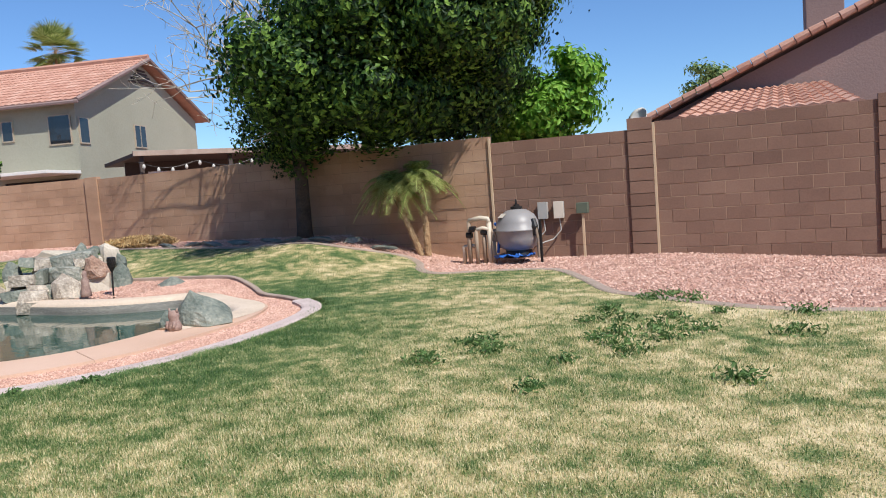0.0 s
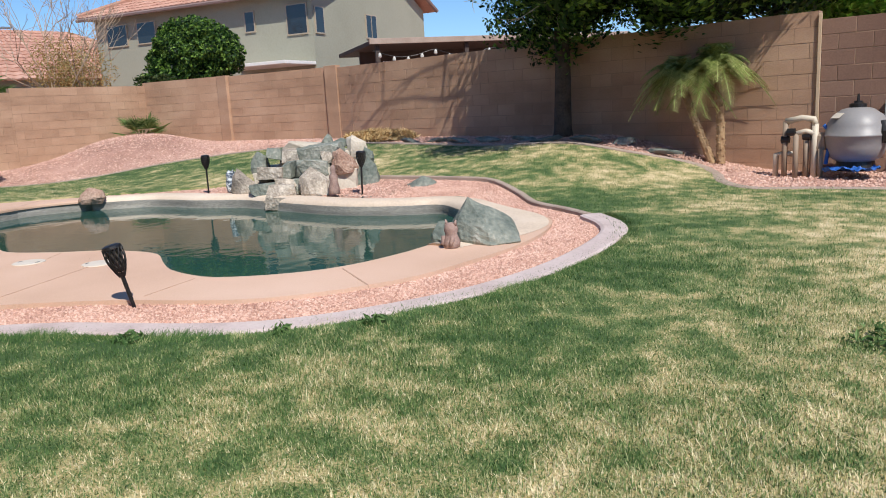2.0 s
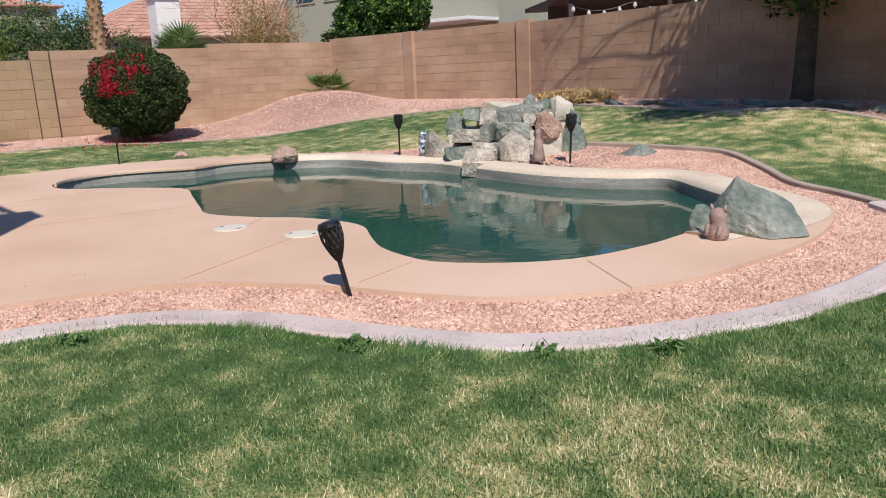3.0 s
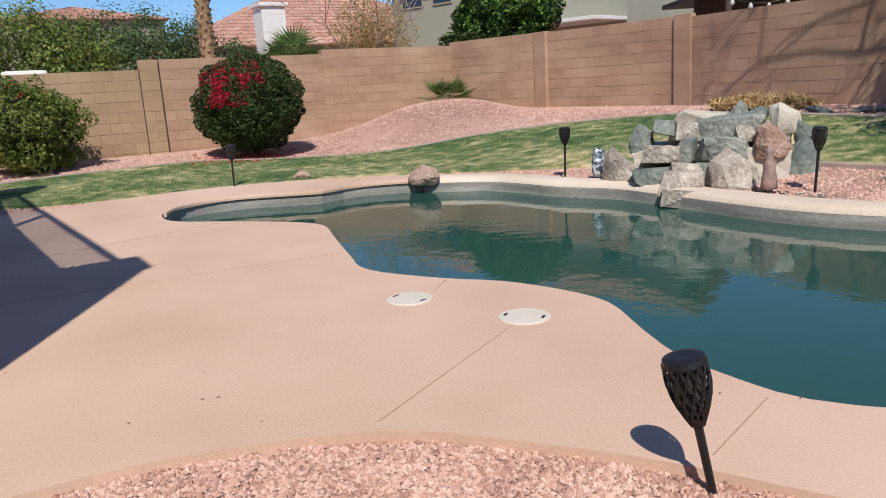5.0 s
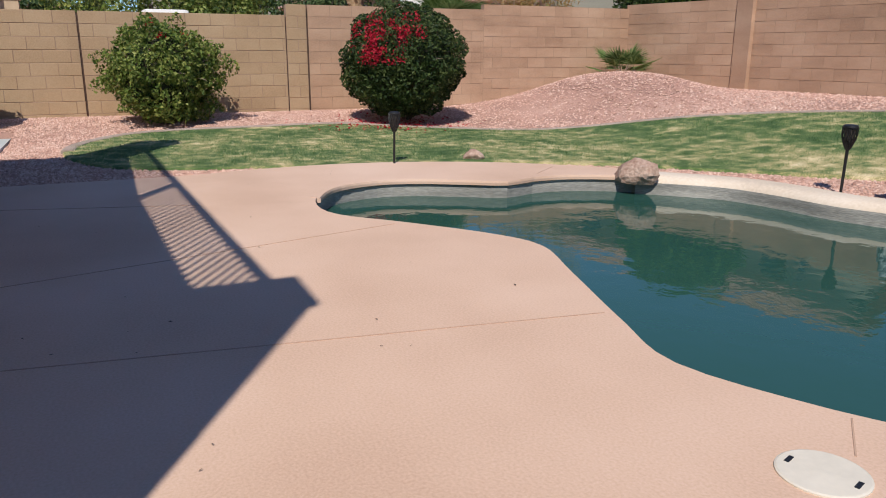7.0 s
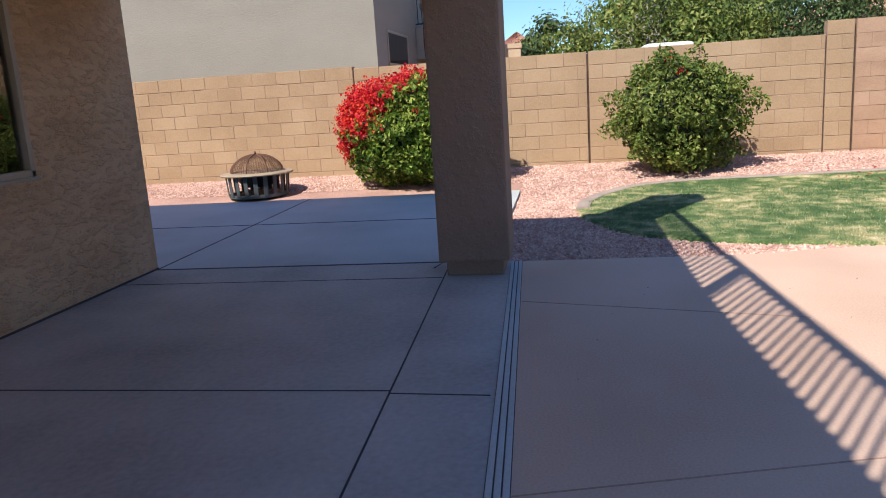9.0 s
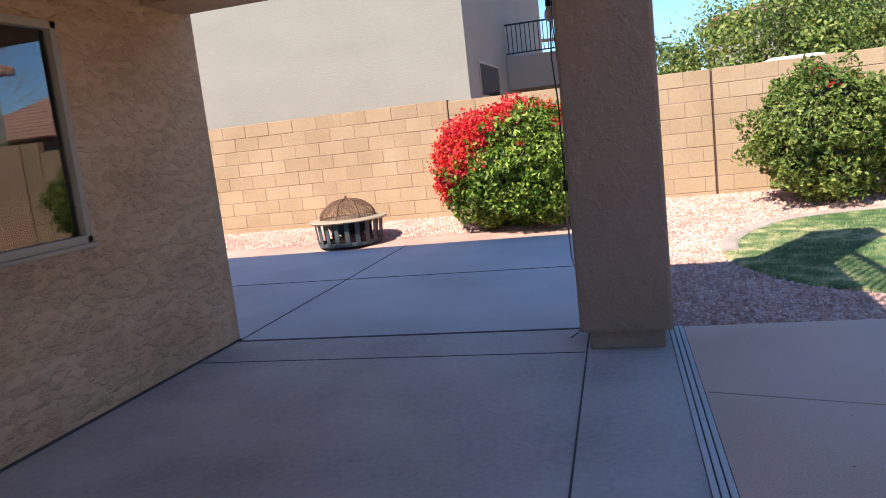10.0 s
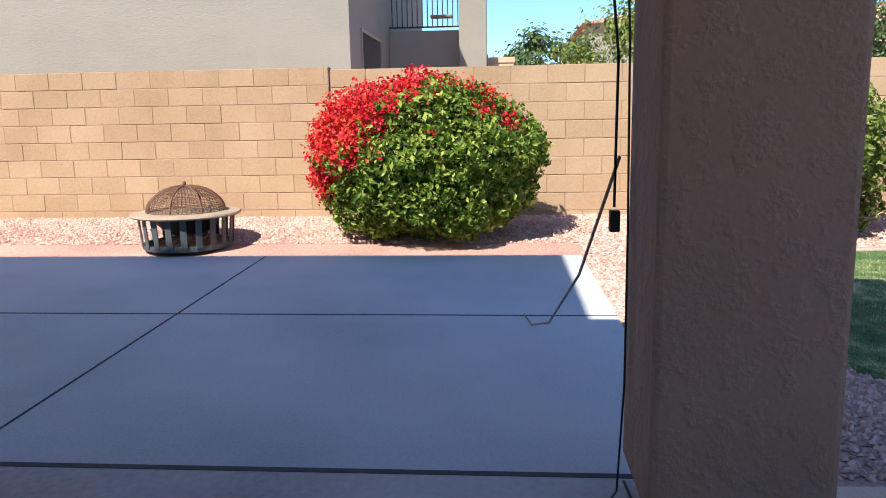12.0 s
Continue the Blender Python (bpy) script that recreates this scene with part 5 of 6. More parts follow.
date_palm(-5.95, 12.85, height(-5.95, 12.85) + 0.05)
bush("flowering_bush", -20.65, -0.17, 0.06, (0.85, 1.17, 0.8), 28000, 0.034, L_boug, "clipped bougainvillea bush with crimson flowers", 41, red=lambda p, d: d.y * -0.78 + d.z * 0.63 + 0.3 * noise.noise(p * 2.5) > 0.54 + 0.4 * noise.noise(p * 8) or (d.y * 0.7 + d.z * 0.67 + d.x * 0.25 > 0.93 and noise.noise(p * 9) > 0.12), group="clipped bushes", rough=0.2)
bush("flowering_bush", -20.7, 3.45, 0.1, (0.72, 0.86, 0.76), 18000, 0.033, L_mid, "loose green bougainvillea bush with few flowers", 42, red=lambda p, d: noise.noise(p * 3.1) > 0.6 and d.z > 0.3, group="clipped bushes", rough=0.42, bite=0.2)
bush("flowering_bush", -20.1, 7.3, 0.12, (1.0, 1.04, 0.93), 30000, 0.03, L_dark, "round clipped dark bougainvillea with red patches", 43, red=lambda p, d: d.x * 0.62 - d.y * 0.56 + d.z * 0.55 > 0.8 and noise.noise(p * 3.2) + 0.7 * noise.noise(p * 11) > 0.08, group="clipped bushes", rough=0.13, bract=L_crim)
rng_b = np.random.default_rng(61)
fx, fy = -19.75 + rng_b.normal(0, 0.45, 420), 6.95 + rng_b.normal(0, 0.6, 420)
fallen = leaves("fallen_bracts", np.stack([fx, fy, [height(a, b) + 0.008 for a, b in zip(fx, fy)]], 1), 0.03, L_crim, None, np.tile([(0, 0, 1.0)], (420, 1)), 0.6, 61, 0.3)
tagged(fallen, "fallen crimson bracts under the round bush", "petals", kind="stuff")

# ---- pool things ----
def chunk(name, x, y, z, size, seed, mat, parent=None, rz=0.0, tilt=6.0, skew=0.26):
    """A split stone: the hull of an uneven box with chipped corners, rough on its faces."""
    r = random.Random(seed)
    bm = bmesh.new()
    for sx in (-1, 1):
        for sy in (-1, 1):
            for sz in (-1, 1):
                c = Vector((sx, sy, sz)) + Vector([r.uniform(-skew, skew) for _ in range(3)])
                if r.random() < 0.4:
                    for ax in range(3):
                        e = c.copy()
                        e[ax] *= r.uniform(0.45, 0.75)
                        bm.verts.new(e)
                else:
                    bm.verts.new(c)
    hull = bmesh.ops.convex_hull(bm, input=bm.verts[:])
    bmesh.ops.delete(bm, geom=[g for g in hull["geom_interior"] if isinstance(g, bmesh.types.BMVert)], context="VERTS")
    bmesh.ops.subdivide_edges(bm, edges=bm.edges[:], cuts=3, use_grid_fill=True)
    bmesh.ops.triangulate(bm, faces=bm.faces[:])
    off = Vector((seed * 1.7, seed * 0.9, seed * 2.3))
    for v in bm.verts:
        v.co *= 1 + 0.05 * noise.noise(v.co * 2.2 + off) + 0.03 * noise.noise(v.co * 7 + off)
        v.co = Vector((v.co.x * size[0], v.co.y * size[1], v.co.z * size[2]))
    bmesh.ops.recalc_face_normals(bm, faces=bm.faces[:])
    o = part(name, bm, mat, parent)
    o.matrix_basis = pose(x, y, z, r.uniform(-tilt, tilt), r.uniform(-tilt, tilt), rz)
    return o


wf = thing("rock_waterfall", -10.95, 9.2, 0, 35.6, "stacked grey and pink split stones forming a pool waterfall", "waterfall")
M_rockl = material("pale_mottled_rock", [lin(112, 102, 92), lin(164, 152, 138), lin(214, 202, 186)], 0.9, 3.5, 30, 0.9, 0.02, obj=0.1, spread=0.18)
# mortar bed, rising in steps
for u, v, z, hw, hd, hh, sd in ((-0.1, -0.02, 0.0, 0.62, 0.36, 0.12, 41), (-0.05, 0.2, 0.2, 0.6, 0.28, 0.18, 42), (0.3, 0.34, 0.36, 0.62, 0.22, 0.2, 43), (0.6, 0.0, 0.12, 0.34, 0.3, 0.22, 44)):
    chunk("mortar", u, v, z, (hw, hd, hh), sd, M_grout, wf, 0, 1, 0.12)
# stones of each course: along, back, up, width, height
LOWER = ((-0.44, -0.37, 0.1, 0.36, 0.15, M_rock), (-0.12, -0.42, 0.16, 0.29, 0.13, M_rockl), (0.13, -0.42, 0.12, 0.26, 0.19, M_rock), (-0.16, -0.6, 0.04, 0.4, 0.22, M_rockl), (-0.12, -0.78, -0.09, 0.44, 0.16, M_rockl), (0.36, -0.6, 0.17, 0.56, 0.46, M_rockl))
MIDDLE = ((-0.82, -0.12, 0.17, 0.46, 0.46, M_rockl), (-0.36, -0.2, 0.29, 0.38, 0.2, M_rockl), (-0.1, -0.22, 0.33, 0.16, 0.22, M_rock), (0.25, -0.22, 0.34, 0.56, 0.24, M_rock))
UPPER = ((-0.62, 0.05, 0.47, 0.3, 0.34, M_rock), (-0.36, 0.08, 0.57, 0.22, 0.19, M_rock), (-0.14, 0.03, 0.53, 0.26, 0.2, M_rockl), (0.3, 0.06, 0.54, 0.68, 0.24, M_rock), (0.5, -0.06, 0.49, 0.3, 0.15, M_rockl), (0.02, 0.32, 0.65, 0.5, 0.13, M_grout))
CREST = ((0.4, 0.28, 0.72, 0.21, 0.21, M_rock), (0.6, 0.28, 0.69, 0.24, 0.13, M_rock), (0.87, 0.18, 0.65, 0.34, 0.28, M_grout), (1.05, 0.12, 0.5, 0.2, 0.22, M_rock))
FLANK = ((0.73, -0.25, 0.45, 0.4, 0.34, M_rockp), (1.0, -0.02, 0.22, 0.46, 0.44, M_rock))
for k, (u, v, z, w, h, m) in enumerate(LOWER + MIDDLE + UPPER):
    if h > 0.3:
        crag("stone", u, v, z - h * 0.4, (w * 0.54, w * 0.4, h * 0.9), 520 + 11 * k, 0.35 * math.sin(k * 1.9), m, 20 * math.sin(k * 2.7), 0.6, wf)
    else:
        chunk("stone", u, v, z, (w * 0.48, min(0.2, 0.08 + w * 0.25), h * 0.5), 300 + 7 * k, m, wf, 12 * math.sin(k * 2.3), 7, 0.3)
for k, (u, v, z, w, h, m) in enumerate(CREST + FLANK):
    crag("stone", u, v, z - h * 0.4, (w * 0.56, w * 0.42, h * 0.92), 640 + 13 * k, 0.4 * math.sin(k * 1.3 + 1), m, 30 * math.sin(k * 1.7), 0.6, wf)
tagged(crag("boulder", -5.9, 6.86, 0.0, (0.385, 0.29, 0.37), 88, -0.2, M_rock, 6), "large angular grey-green boulder on the pool edge", "boulder")
for x, y, z, s, sd, m, lb in ((-6.2, 6.72, 0.04, (0.15, 0.14, 0.13), 62, M_rock, "grey-green stone beside the large boulder"), (-15.62, 6.42, 0.02, (0.15, 0.12, 0.07), 65, M_rockp, "small flat brown stone at the lawn edge")):
    tagged(rock("boulder", x, y, z, s, sd, m, None, sd * 7, 11), lb, "boulder")

tagged(crag("boulder", -13.8, 7.36, 0.0, (0.27, 0.2, 0.2), 69, 0.15, M_rockp, 20, 0.6), "reddish-brown boulder overhanging the pool", "boulder")
tagged(crag("boulder", -9.0, 9.72, 0.0, (0.3, 0.2, 0.2), 64, 0.3, M_rock, 15), "flat grey rock on the pool gravel", "boulder")


def torch(x, y, z, h, lean, rz, label):
    """A solar stake torch: stake, open lattice bowl, film and solar cap."""
    e = thing("garden_torch", x, y, z, 0, label, "torch", "solar torches")
    e.matrix_basis = pose(x, y, z, 0, lean, rz)
    hh = 0.2
    part("stake", tube([(0, 0, -0.1), (0, 0, h - hh)], [0.012, 0.014], 10), M_black, e)
    bm = bmesh.new()
    prof = lambda t: 0.018 + 0.05 * math.sin(min(1, t * 1.25) * math.pi / 2) - 0.006 * t
    for k in range(14):
        for s in (-1, 1):
            pts = [(prof(t) * math.cos(2 * math.pi * k / 14 + s * t * 1.1), prof(t) * math.sin(2 * math.pi * k / 14 + s * t * 1.1), h - hh + hh * t) for t in [i / 6 for i in range(7)]]
            add_tube(bm, pts, 0.0045, 4)
    part("lattice", bm, M_black, e)
    part("film", lathe([(0.01, h - hh + 0.03), (0.042, h - hh + 0.07), (0.05, h - 0.02)], 14), M_amber, e)
    part("cap", lathe([(0.058, h - 0.012), (0.064, h - 0.004), (0.06, h + 0.014), (0.038, h + 0.02), (0.001, h + 0.018)], 20), M_black, e)
    return e


torch(-6.8, 4.08, 0.0, 0.39, 12, -128, "leaning black solar torch in the pool gravel")
torch(-12.4, 8.55, 0.02, 0.56, 1, 0, "black solar torch beside the owl figure")
torch(-9.48, 9.02, 0.02, 0.57, 2, 30, "black solar torch beside the waterfall")
torch(-15.6, 5.45, 0.0, 0.55, 1, 80, "black solar torch at the lawn edge")
bm = lathe([(0.001, 0), (0.07, 0.0), (0.085, 0.06), (0.09, 0.14), (0.075, 0.2), (0.07, 0.22), (0.078, 0.26), (0.06, 0.31), (0.02, 0.325), (0.001, 0.325)], 20)
for s in (-1, 1):
    add_tube(bm, [(s * 0.045, 0, 0.3), (s * 0.06, 0, 0.35)], [0.02, 0.003], 6)
    add_tube(bm, [(s * 0.08, 0, 0.2), (s * 0.095, 0.01, 0.1), (s * 0.06, 0.02, 0.02)], [0.025, 0.03, 0.01], 6)
owl = tagged(part("owl_statue", bm, M_owl, smooth=True), "grey and white plastic decoy owl", "statue")
owl.location = (-11.93, 8.66, 0.02)
bm = lathe([(0.001, 0), (0.07, 0.0), (0.075, 0.05), (0.055, 0.1), (0.05, 0.115), (0.06, 0.15), (0.05, 0.2), (0.001, 0.215)], 16)
for s in (-1, 1):
    add_tube(bm, [(s * 0.04, 0, 0.19), (s * 0.055, 0, 0.235)], [0.018, 0.006], 6)
    add_tube(bm, [(s * 0.05, -0.04, 0.1), (s * 0.04, -0.07, 0.03)], [0.02, 0.018], 6)
fig = tagged(part("figurine", bm, M_clay, smooth=True), "small reddish clay animal figurine by the boulder", "statue")
fig.location = (-5.95, 6.46, 0.0)
bm = lathe([(0.001, 0), (0.13, 0.0), (0.12, 0.1), (0.09, 0.24), (0.1, 0.32), (0.05, 0.38), (0.065, 0.44), (0.05, 0.5), (0.001, 0.52)], 16)
fig2 = tagged(part("garden_statue", bm, M_clay, smooth=True), "weathered brown stone statue beside the waterfall", "statue")
fig2.location = (-9.83, 8.83, 0.03)
fig2.scale = (0.62, 0.62, 0.78)
for x, y, rz in ((-9.12, 4.41, 20), (-8.41, 4.68, 35)):
    ld = thing("skimmer_lid", x, y, 0.0, rz, "round cream plastic skimmer lid set in the deck", "lid", "skimmer lids")
    part("disc", lathe([(0.135, -0.01), (0.135, 0.005), (0.128, 0.008), (0.001, 0.009)], 36), M_lid, ld)
    for s in (-1, 1):
        part("finger_slot", box(s * 0.1 - 0.008, s * 0.1 + 0.008, -0.022, 0.022, 0.004, 0.0098, 0.002), M_black, ld)

# pool equipment
pf = thing("pool_filter", -4.0, 12.5, 0.05, 0, "round grey sand filter tank on a blue tarp", "pool filter")
part("tank", lathe([(0.2, 0.11), (0.3, 0.17), (0.355, 0.31), (0.37, 0.44), (0.378, 0.445), (0.378, 0.465), (0.37, 0.47), (0.355, 0.58), (0.29, 0.7), (0.18, 0.78), (0.1, 0.8), (0.001, 0.8)], 36), M_tank, pf, smooth=True)
part("neck", lathe([(0.1, 0.78), (0.1, 0.84), (0.05, 0.86), (0.05, 0.88), (0.001, 0.88)], 18), M_black, pf)
part("gauge", tube([(0, 0, 0.87), (0, 0, 0.97)], [0.02, 0.012], 8), M_black, pf)
part("base", lathe([(0.22, 0.0), (0.24, 0.02), (0.22, 0.12), (0.2, 0.14)], 24), M_black, pf)
part("valve", tube([(0.3, -0.12, 0.62), (0.34, -0.16, 0.5), (0.33, -0.15, 0.36)], [0.05, 0.06, 0.04], 10), M_black, pf)
part("side_pipe", tube([(0.36, -0.16, 0.5), (0.4, -0.17, 0.3), (0.4, -0.17, 0.0)], 0.035, 10), M_pvcd, pf)
part("post", box(0.42, 0.46, -0.2, -0.16, -0.1, 0.62, 0.004), M_black, pf)
lb = part("label", box(-0.07, 0.07, -0.002, 0.002, -0.05, 0.05), M_lid, pf)
lb.matrix_basis = pose(-0.19, -0.22, 0.71, -52, 0, -40)
tp = thing("blue_tarp", -4.0, 12.25, 0.06, 0, "crumpled bright blue tarpaulin under the filter", "tarp")
bm = bmesh.new()
bmesh.ops.create_grid(bm, x_segments=26, y_segments=14, size=1)
for v in bm.verts:
    v.co = Vector((v.co.x * 0.3, v.co.y * 0.2, 0.04 + 0.05 * noise.noise(v.co * 2.5) + 0.03 * noise.noise(v.co * 7)))
part("sheet", bm, M_tarp, tp)
mf = thing("pump_manifold", -4.62, 12.42, 0.04, 0, "cluster of pale pvc pool pipes and valves", "pump")
for pts, r, m in ((([-0.2, -0.05, 0.66], [0.0, -0.05, 0.7], [0.14, -0.05, 0.68], [0.16, -0.05, 0.6]), 0.042, M_pvc), (([-0.2, -0.05, 0.66], [-0.21, -0.05, 0.3], [-0.21, -0.05, -0.1]), 0.036, M_pvcd), (([-0.06, -0.1, 0.5], [-0.06, -0.1, -0.1]), 0.034, M_pvcd),
                  (([0.05, -0.02, 0.52], [0.05, -0.02, -0.1]), 0.036, M_pvcd), (([0.16, -0.05, 0.62], [0.16, -0.05, 0.3], [0.16, -0.05, -0.1]), 0.042, M_pvc), (([-0.33, 0.0, -0.1], [-0.33, 0.0, 0.22], [-0.22, 0.0, 0.24], [-0.1, 0.0, 0.22]), 0.036, M_pvc),
                  (([0.24, -0.08, 0.3], [0.24, -0.08, -0.1]), 0.034, M_pvcd), (([-0.06, -0.1, 0.5], [0.05, -0.06, 0.53], [0.16, -0.06, 0.5]), 0.034, M_pvc)):
    part("pipe", tube(pts, r, 12), m, mf, smooth=True)
for x, y, z in ((-0.12, -0.1, 0.52), (0.06, -0.04, 0.46), (-0.2, -0.06, 0.42)):
    part("valve", tube([(x - 0.05, y, z), (x + 0.05, y, z)], 0.05, 10), M_black, mf)
part("pump_basket", lathe([(0.1, 0.28), (0.11, 0.3), (0.1, 0.46), (0.07, 0.5), (0.001, 0.5)], 18), M_pvcd, mf).location = (0.22, 0.02, 0)
part("blue_hose", tube([(0.26, -0.05, 0.6), (0.33, -0.06, 0.52), (0.33, -0.07, 0.3), (0.3, -0.07, 0.1)], 0.025, 8), M_tarp, mf)
for x, lb2 in ((-3.68, "grey electrical enclosure on the wall with open cover"), (-3.4, "grey timer box on the wall with conduit")):
    bx = thing("electrical_box", x, 13.075, 0.78, 0, lb2, "electrical box", "wall boxes")
    part("case", box(-0.08, 0.08, -0.1, 0.0, -0.14, 0.14, 0.01), M_greybox, bx)
    part("cover", box(-0.085, 0.085, -0.112, -0.1, -0.145, 0.145, 0.006), M_greybox if x < -3.5 else M_lid, bx)
    part("conduit", tube([(0, -0.05, -0.14), (0.02, -0.06, -0.35), (-0.12, -0.1, -0.5), (-0.3, -0.2, -0.55)], 0.012, 6), M_greybox, bx)
gp = thing("timer_post", -2.98, 12.95, 0.0, 0, "green-grey box on a pale wooden post", "electrical box")
part("post", box(-0.02, 0.02, -0.02, 0.02, -0.2, 0.72, 0.004), M_lath, gp)
part("case", box(-0.1, 0.1, -0.06, 0.06, 0.7, 0.88, 0.012), M_greenbox, gp)
for x in (-4.6, -1.78):
    tagged(part("trim", box(x - 0.022, x + 0.022, 13.055, 13.085, -0.1, 2.1, 0.006), M_lath), "pale vertical strip over a wall joint", "trim", kind="structure")
for x, y in ((-19.17, 13.8), (-15.5, 14.2)):
    tagged(part("pilaster", box(x - 0.02, x + 0.38, y - 0.045, y + 0.1, 0.2, 2.2, 0.008), M_blockr), "slim block pilaster on the garden wall", "pilaster", kind="structure")

for x0 in (-2.2, 1.4):
    pil = thing("pilaster", x0 + 0.2, 13.08, 0, 0, "stacked block pilaster on the garden wall, brown deepened for shade", "pilaster", kind="structure")
    b0 = part("block", box(-0.196, 0.196, -0.03, 0.03, -0.098, 0.098, 0.004), M_blockd, pil)
    b0.location.z = 2.1
    for k in range(1, 11):
        o = new("block", b0.data)
        o.parent, o.location = pil, (0, 0, 2.1 - BH * k)

# fire pit
pit = thing("fire_pit", -20.3, -2.57, height(-20.3, -2.6) - 0.03, 0, "round steel fire pit with mesh dome lid", "fire pit")
part("base_ring", lathe([(0.4, 0.0), (0.43, 0.0), (0.43, 0.05), (0.4, 0.05), (0.4, 0.0)], 40), M_darksteel, pit)
b0 = None
for k in range(20):
    a = k * 18
    if b0 is None:
        b0 = part("slat", box(-0.03, 0.03, -0.006, 0.006, 0.03, 0.32, 0.003), M_darksteel, pit)
        o = b0
    else:
        o = new("slat", b0.data)
        o.parent = pit
    o.matrix_basis = pose(0.43 * math.cos(radians(a)), 0.43 * math.sin(radians(a)), 0, 5, 0, a + 90)
part("rim", lathe([(0.37, 0.32), (0.52, 0.315), (0.53, 0.33), (0.52, 0.345), (0.38, 0.355), (0.37, 0.34)], 44), M_ringstone, pit)
part("bowl", lathe([(0.001, 0.12), (0.2, 0.14), (0.37, 0.32)], 30), M_black, pit)
bm = bmesh.new()
for k in range(60):
    a = 2 * math.pi * k / 60
    add_tube(bm, [(0.38 * math.cos(t) * math.cos(a), 0.38 * math.cos(t) * math.sin(a), 0.36 + 0.24 * math.sin(t)) for t in [i * math.pi / 16 for i in range(8)]], 0.003, 4)
for k in range(22):
    t = k * math.pi / 46
    add_tube(bm, [(0.38 * math.cos(t) * math.cos(a), 0.38 * math.cos(t) * math.sin(a), 0.36 + 0.24 * math.sin(t)) for a in [i * math.pi / 12 for i in range(25)]], 0.003, 4)
part("mesh_dome", bm, M_rust, pit)
bm = bmesh.new()
for k in range(4):
    a = math.pi * k / 4
    add_tube(bm, [(0.385 * math.cos(t) * math.cos(a), 0.385 * math.cos(t) * math.sin(a), 0.36 + 0.245 * math.sin(t)) for t in [i * math.pi / 16 for i in range(17)]], 0.009, 5)
part("dome_band", bm, M_rust, pit)
part("dome_knob", lathe([(0.012, 0.6), (0.018, 0.62), (0.012, 0.645), (0.001, 0.65)], 10), M_rust, pit)

# straw heap under the tree and border stones in the shade
st = thing("straw_heap", -12.9, 13.2, height(-12.9, 13.2), 0, "heap of dry tan grass clippings", "straw")
part("heap", noisy_ball((0.55, 0.4, 0.09), 5, 0.3), M_straw, st)
p, q = blob_points(11000, (0.8, 0.55, 0.13), 51, 0.5, 0.5, flat=0.0)
leaves("straw", p, 0.09, M_straw, st, q, aspect=0.035, seed=51)
for k in range(9):
    x = -11.6 + k * 0.62
    tagged(rock("boulder", x, 12.55 + 0.12 * math.sin(k * 2), height(x, 12.5) + 0.01, (0.3, 0.1, 0.06), 70 + k, M_rock, None, 5 * math.sin(k * 3)), "low grey border stone in the shade", "boulder", "border stones")

# ---- grass, weeds and loose gravel ----
def grass(name, n, region, hgt, seed, near=None):
    """Short blades, one leaning triangle each, longer in the green patches."""
    rng = np.random.default_rng(seed)
    x0, x1, y0, y1 = region
    x, y = rng.uniform(x0, x1, n * 6), rng.uniform(y0, y1, n * 6)
    ok = inside_many([(p.x, p.y) for p in LAWN[::2]], x, y)
    if near:
        d = np.hypot(x - near[0], y - near[1])
        ok &= rng.uniform(size=len(x)) < np.exp(-np.maximum(0, d - near[2]) * near[3])
    x, y = x[ok][:n], y[ok][:n]
    n = len(x)
    z = np.array([height(u, v) for u, v in zip(x, y)])
    patch = np.array([noise.noise((u * 0.9, v * 0.9, 3)) for u, v in zip(x, y)])
    h = hgt * rng.uniform(0.5, 1.3, n) * (1 + 0.5 * patch)
    a, lean, w = rng.uniform(0, 6.283, n), rng.normal(0, 0.9, n) * h, 0.0017 + 0.0018 * rng.uniform(size=n)
    ca, sa = np.cos(a), np.sin(a)
    v = np.empty((n, 3, 3))
    v[:, 0] = np.stack([x - sa * w, y + ca * w, z - 0.003], 1)
    v[:, 1] = np.stack([x + sa * w, y - ca * w, z - 0.003], 1)
    v[:, 2] = np.stack([x + ca * lean, y + sa * lean, z + h], 1)
    o = raw(name, v.reshape(-1, 3).tolist(), np.arange(n * 3).reshape(n, 3).tolist(), M_grass)
    return tagged(o, "short patchy grass blades, green and straw", "grass", kind="stuff")


grass("grass", 520000, (-8, 3, 0.4, 7.5), 0.018, 1, (-2.8, 2.2, 1.8, 0.42))
grass("grass", 170000, (-20, 4.5, 0.5, 12.6), 0.026, 2)


def fringe(n, seed):
    """Longer blades hanging over the mowing kerb."""
    rng = np.random.default_rng(seed)
    vs = []
    for _ in range(n):
        k = int(rng.integers(0, len(RING) - 1))
        p, d = RING[k].lerp(RING[k + 1], float(rng.uniform())), (RING[k + 1] - RING[k]).normalized()
        g = 0.5 + noise.noise((p.x * 2.2, p.y * 2.2, 1))
        u = 0.135 + abs(rng.normal(0, 0.05))
        q = Vector((p.x + d.y * u, p.y - d.x * u, height(p.x, p.y)))
        h, t = rng.uniform(0.012, 0.036) * (0.5 + g), rng.normal(0, 0.7)
        tip = q + Vector((-d.y * 0.8 * h * g + d.x * t * h, d.x * 0.8 * h * g + d.y * t * h, h))
        s = Vector((d.x, d.y, 0)) * 0.0025
        vs += [tuple(q - s), tuple(q + s), tuple(tip)]
    o = raw("grass", vs, np.arange(len(vs)).reshape(-1, 3).tolist(), M_grass)
    return tagged(o, "longer grass blades leaning over the kerb", "grass", kind="stuff")


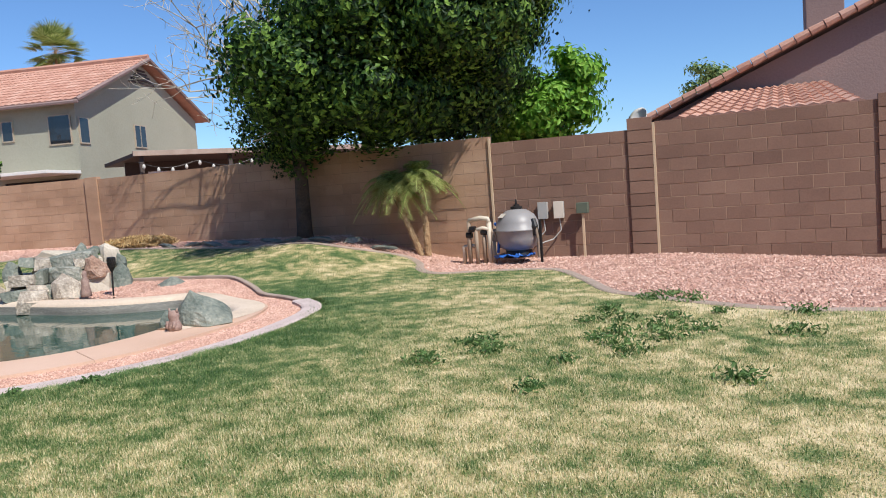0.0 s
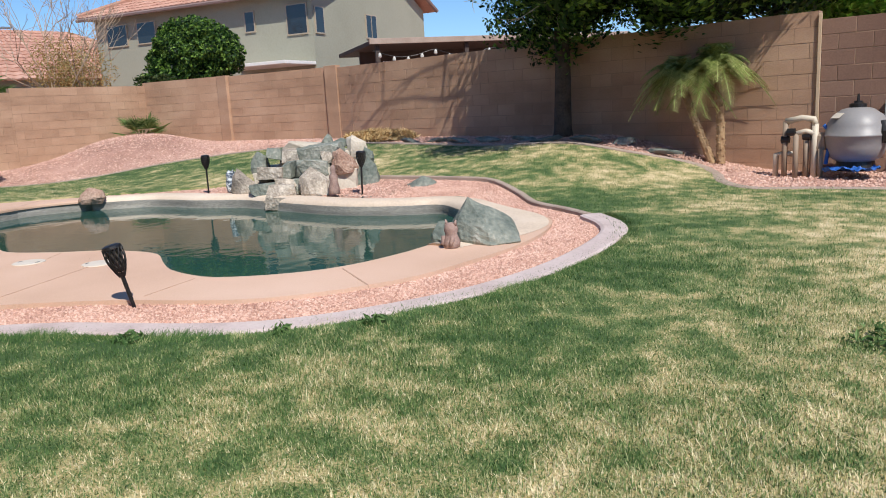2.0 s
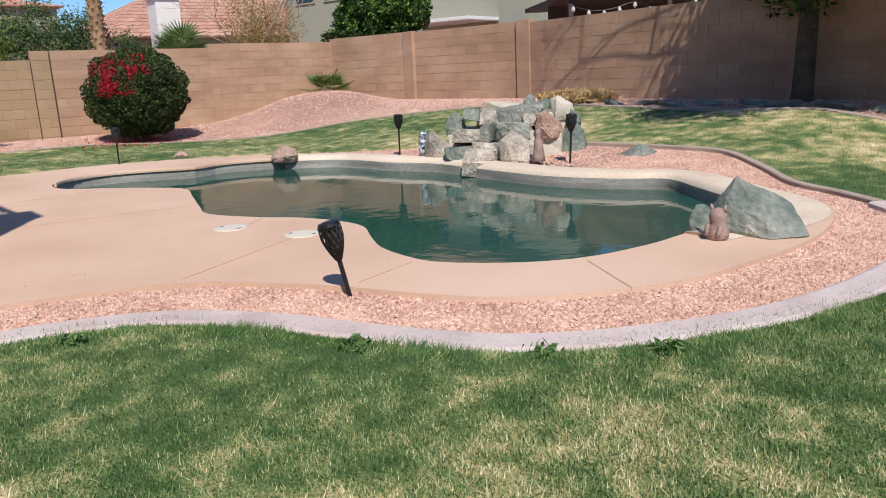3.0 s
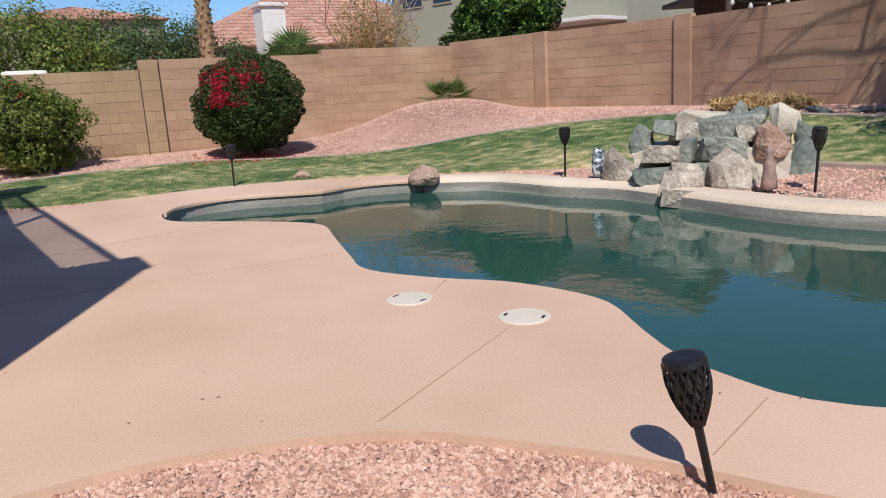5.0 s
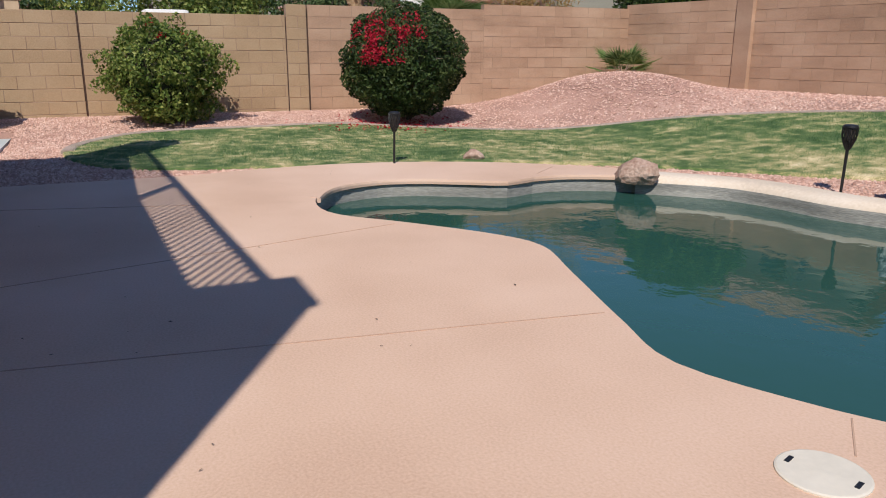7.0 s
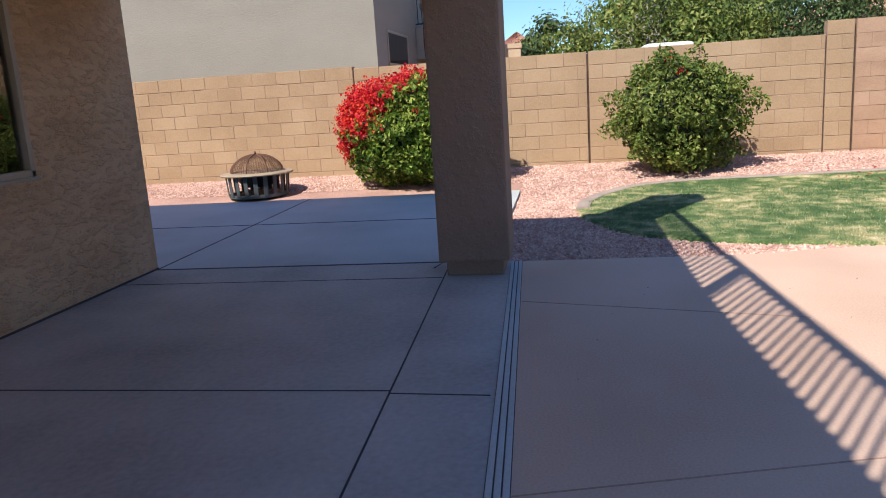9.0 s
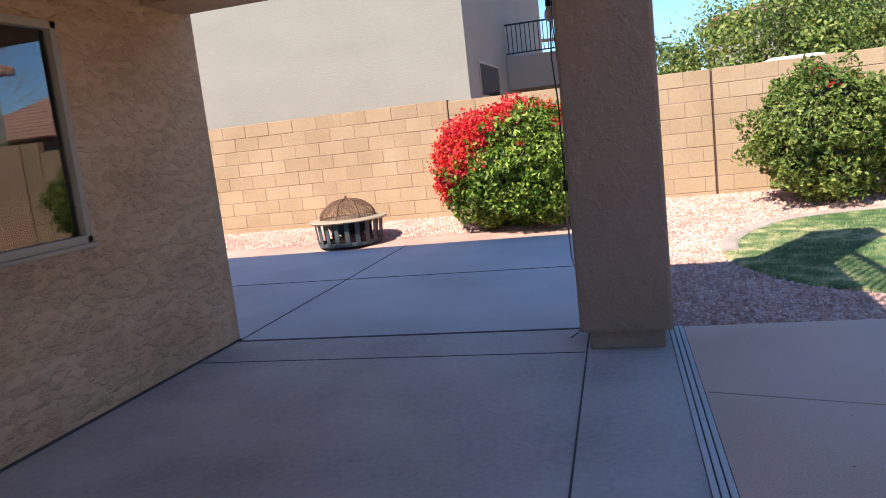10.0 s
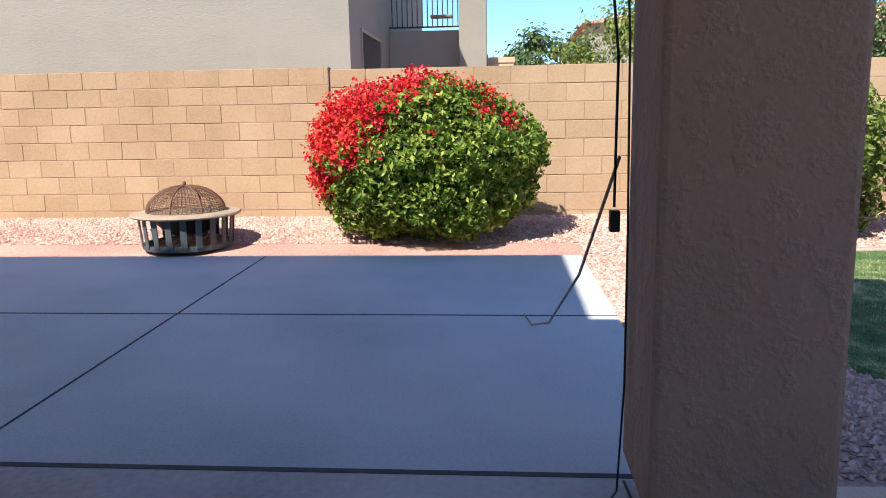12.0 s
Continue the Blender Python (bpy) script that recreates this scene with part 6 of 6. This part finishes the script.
fringe(16000, 3)
rnd = random.Random(77)
weeds = [(-1.14, 8.45), (-0.91, 8.1), (-1.61, 7.5), (-1.31, 6.03), (-1.18, 5.76), (-0.96, 6.25), (-2.18, 5.69), (-2.59, 5.38), (0.07, 7.4), (-1.61, 4.74), (-0.42, 5.14), (-1.57, 5.47), (-1.71, 6.93), (-1.1, 6.69),
         (-2.38, 5.98), (-0.05, 6.49), (-1.35, 6.4), (-0.75, 6.6), (-1.0, 7.1), (-1.45, 7.0), (-0.6, 7.4), (-1.3, 8.2), (-1.5, 6.2), (-5.0, 4.5), (-5.35, 4.12), (-6.0, 3.6), (-7.05, 2.7)]
for k, (x, y) in enumerate(weeds):
    e = thing("weed_clump", x, y, height(x, y), rnd.uniform(0, 360), "leafy dark green weed in the lawn", "weed", "lawn weeds")
    s = rnd.uniform(0.45, 0.9) if k < 23 else 0.35
    p, q = blob_points(int(130 * s), (0.22 * s, 0.22 * s, 0.1 * s), 200 + k, 0.5, 0.9, flat=-0.1)
    p[:, 2] = np.abs(p[:, 2]) + 0.01
    leaves("foliage", p, 0.026, L_weed, e, q, 0.35, seed=k)
    bm = bmesh.new()
    for j in range(5):
        a = j * 1.3
        add_tube(bm, [(0, 0, -0.02), (0.1 * s * math.cos(a), 0.1 * s * math.sin(a), 0.1 * s)], [0.004, 0.002], 4)
    part("stem", bm, L_weed, e)


def stones(name, n, region, size, seed, within=(), without=(), label="loose pink crushed stones"):
    rng = np.random.default_rng(seed)
    x0, x1, y0, y1 = region
    x, y = rng.uniform(x0, x1, n * 9), rng.uniform(y0, y1, n * 9)
    ok = np.ones(len(x), bool)
    for p in within:
        ok &= inside_many(p, x, y)
    for p in without:
        ok &= ~inside_many(p, x, y)
    x, y = x[ok][:n], y[ok][:n]
    n = len(x)
    base = np.array([(1, 0, 0), (-1, 0, 0), (0, 1, 0), (0, -1, 0), (0, 0, 1)], float)
    b = base[None] + rng.normal(0, 0.22, (n, 5, 3))
    b *= size * rng.uniform(0.5, 1.4, (n, 1, 1)) * np.stack([np.ones(n), rng.uniform(0.6, 1, n), rng.uniform(0.5, 0.9, n)], 1)[:, None]
    a = rng.uniform(0, 6.283, n)[:, None]
    z = np.array([height(u, v) for u, v in zip(x, y)]) - 0.036
    v = np.stack([x[:, None] + b[:, :, 0] * np.cos(a) - b[:, :, 1] * np.sin(a), y[:, None] + b[:, :, 0] * np.sin(a) + b[:, :, 1] * np.cos(a), z[:, None] + b[:, :, 2]], 2)
    tri = np.array([(0, 2, 4), (2, 1, 4), (1, 3, 4), (3, 0, 4)])
    f = (np.arange(n) * 5)[:, None, None] + tri[None]
    o = raw(name, v.reshape(-1, 3).tolist(), f.reshape(-1, 3).tolist(), M_stone)
    return tagged(o, label, "gravel", kind="stuff")


ring_poly = [(p.x, p.y) for p in LAWN_IN[::3]] + [(-16.2, 1.35), (-8, 1.35)]
deck_poly = [(p.x, p.y) for p in DECK_LINE[::3]]
lawn_poly = [(p.x, p.y) for p in LAWN[::4]]
slab_poly = [(-20.37, -9), (-15, -9), (-15, 1.32), (-20.37, 1.32)]
stones("gravel", 95000, (-9, -4.5, -1, 10.2), 0.0125, 5, [ring_poly], [deck_poly])
stones("gravel", 12000, (-17, -8.5, 2.0, 10.2), 0.016, 6, [ring_poly], [deck_poly])
stones("gravel", 50000, (-21.8, -15.7, -5.5, 7), 0.017, 7, [], [lawn_poly, deck_poly, slab_poly])
stones("gravel", 60000, (-21.8, 4, 7, 14.1), 0.02, 8, [], [lawn_poly, deck_poly, ring_poly])

# dry leaf litter on the deck
rng = np.random.default_rng(12)
lx, ly = rng.uniform(-15.3, -6.5, 130), rng.uniform(1.9, 8.6, 130)
ok = inside_many(deck_poly, lx, ly) & ~inside_many([(p.x, p.y) for p in POOL], lx, ly)
lx, ly = lx[ok], ly[ok]
litter = leaves("leaf_litter", np.stack([lx, ly, np.full(len(lx), 0.005)], 1), 0.009, M_bark, None, np.tile([(0, 0, 1.0)], (len(lx), 1)), 0.4, 12, 0.15)
tagged(litter, "few dry brown leaf scraps on the deck", "leaves", kind="stuff")
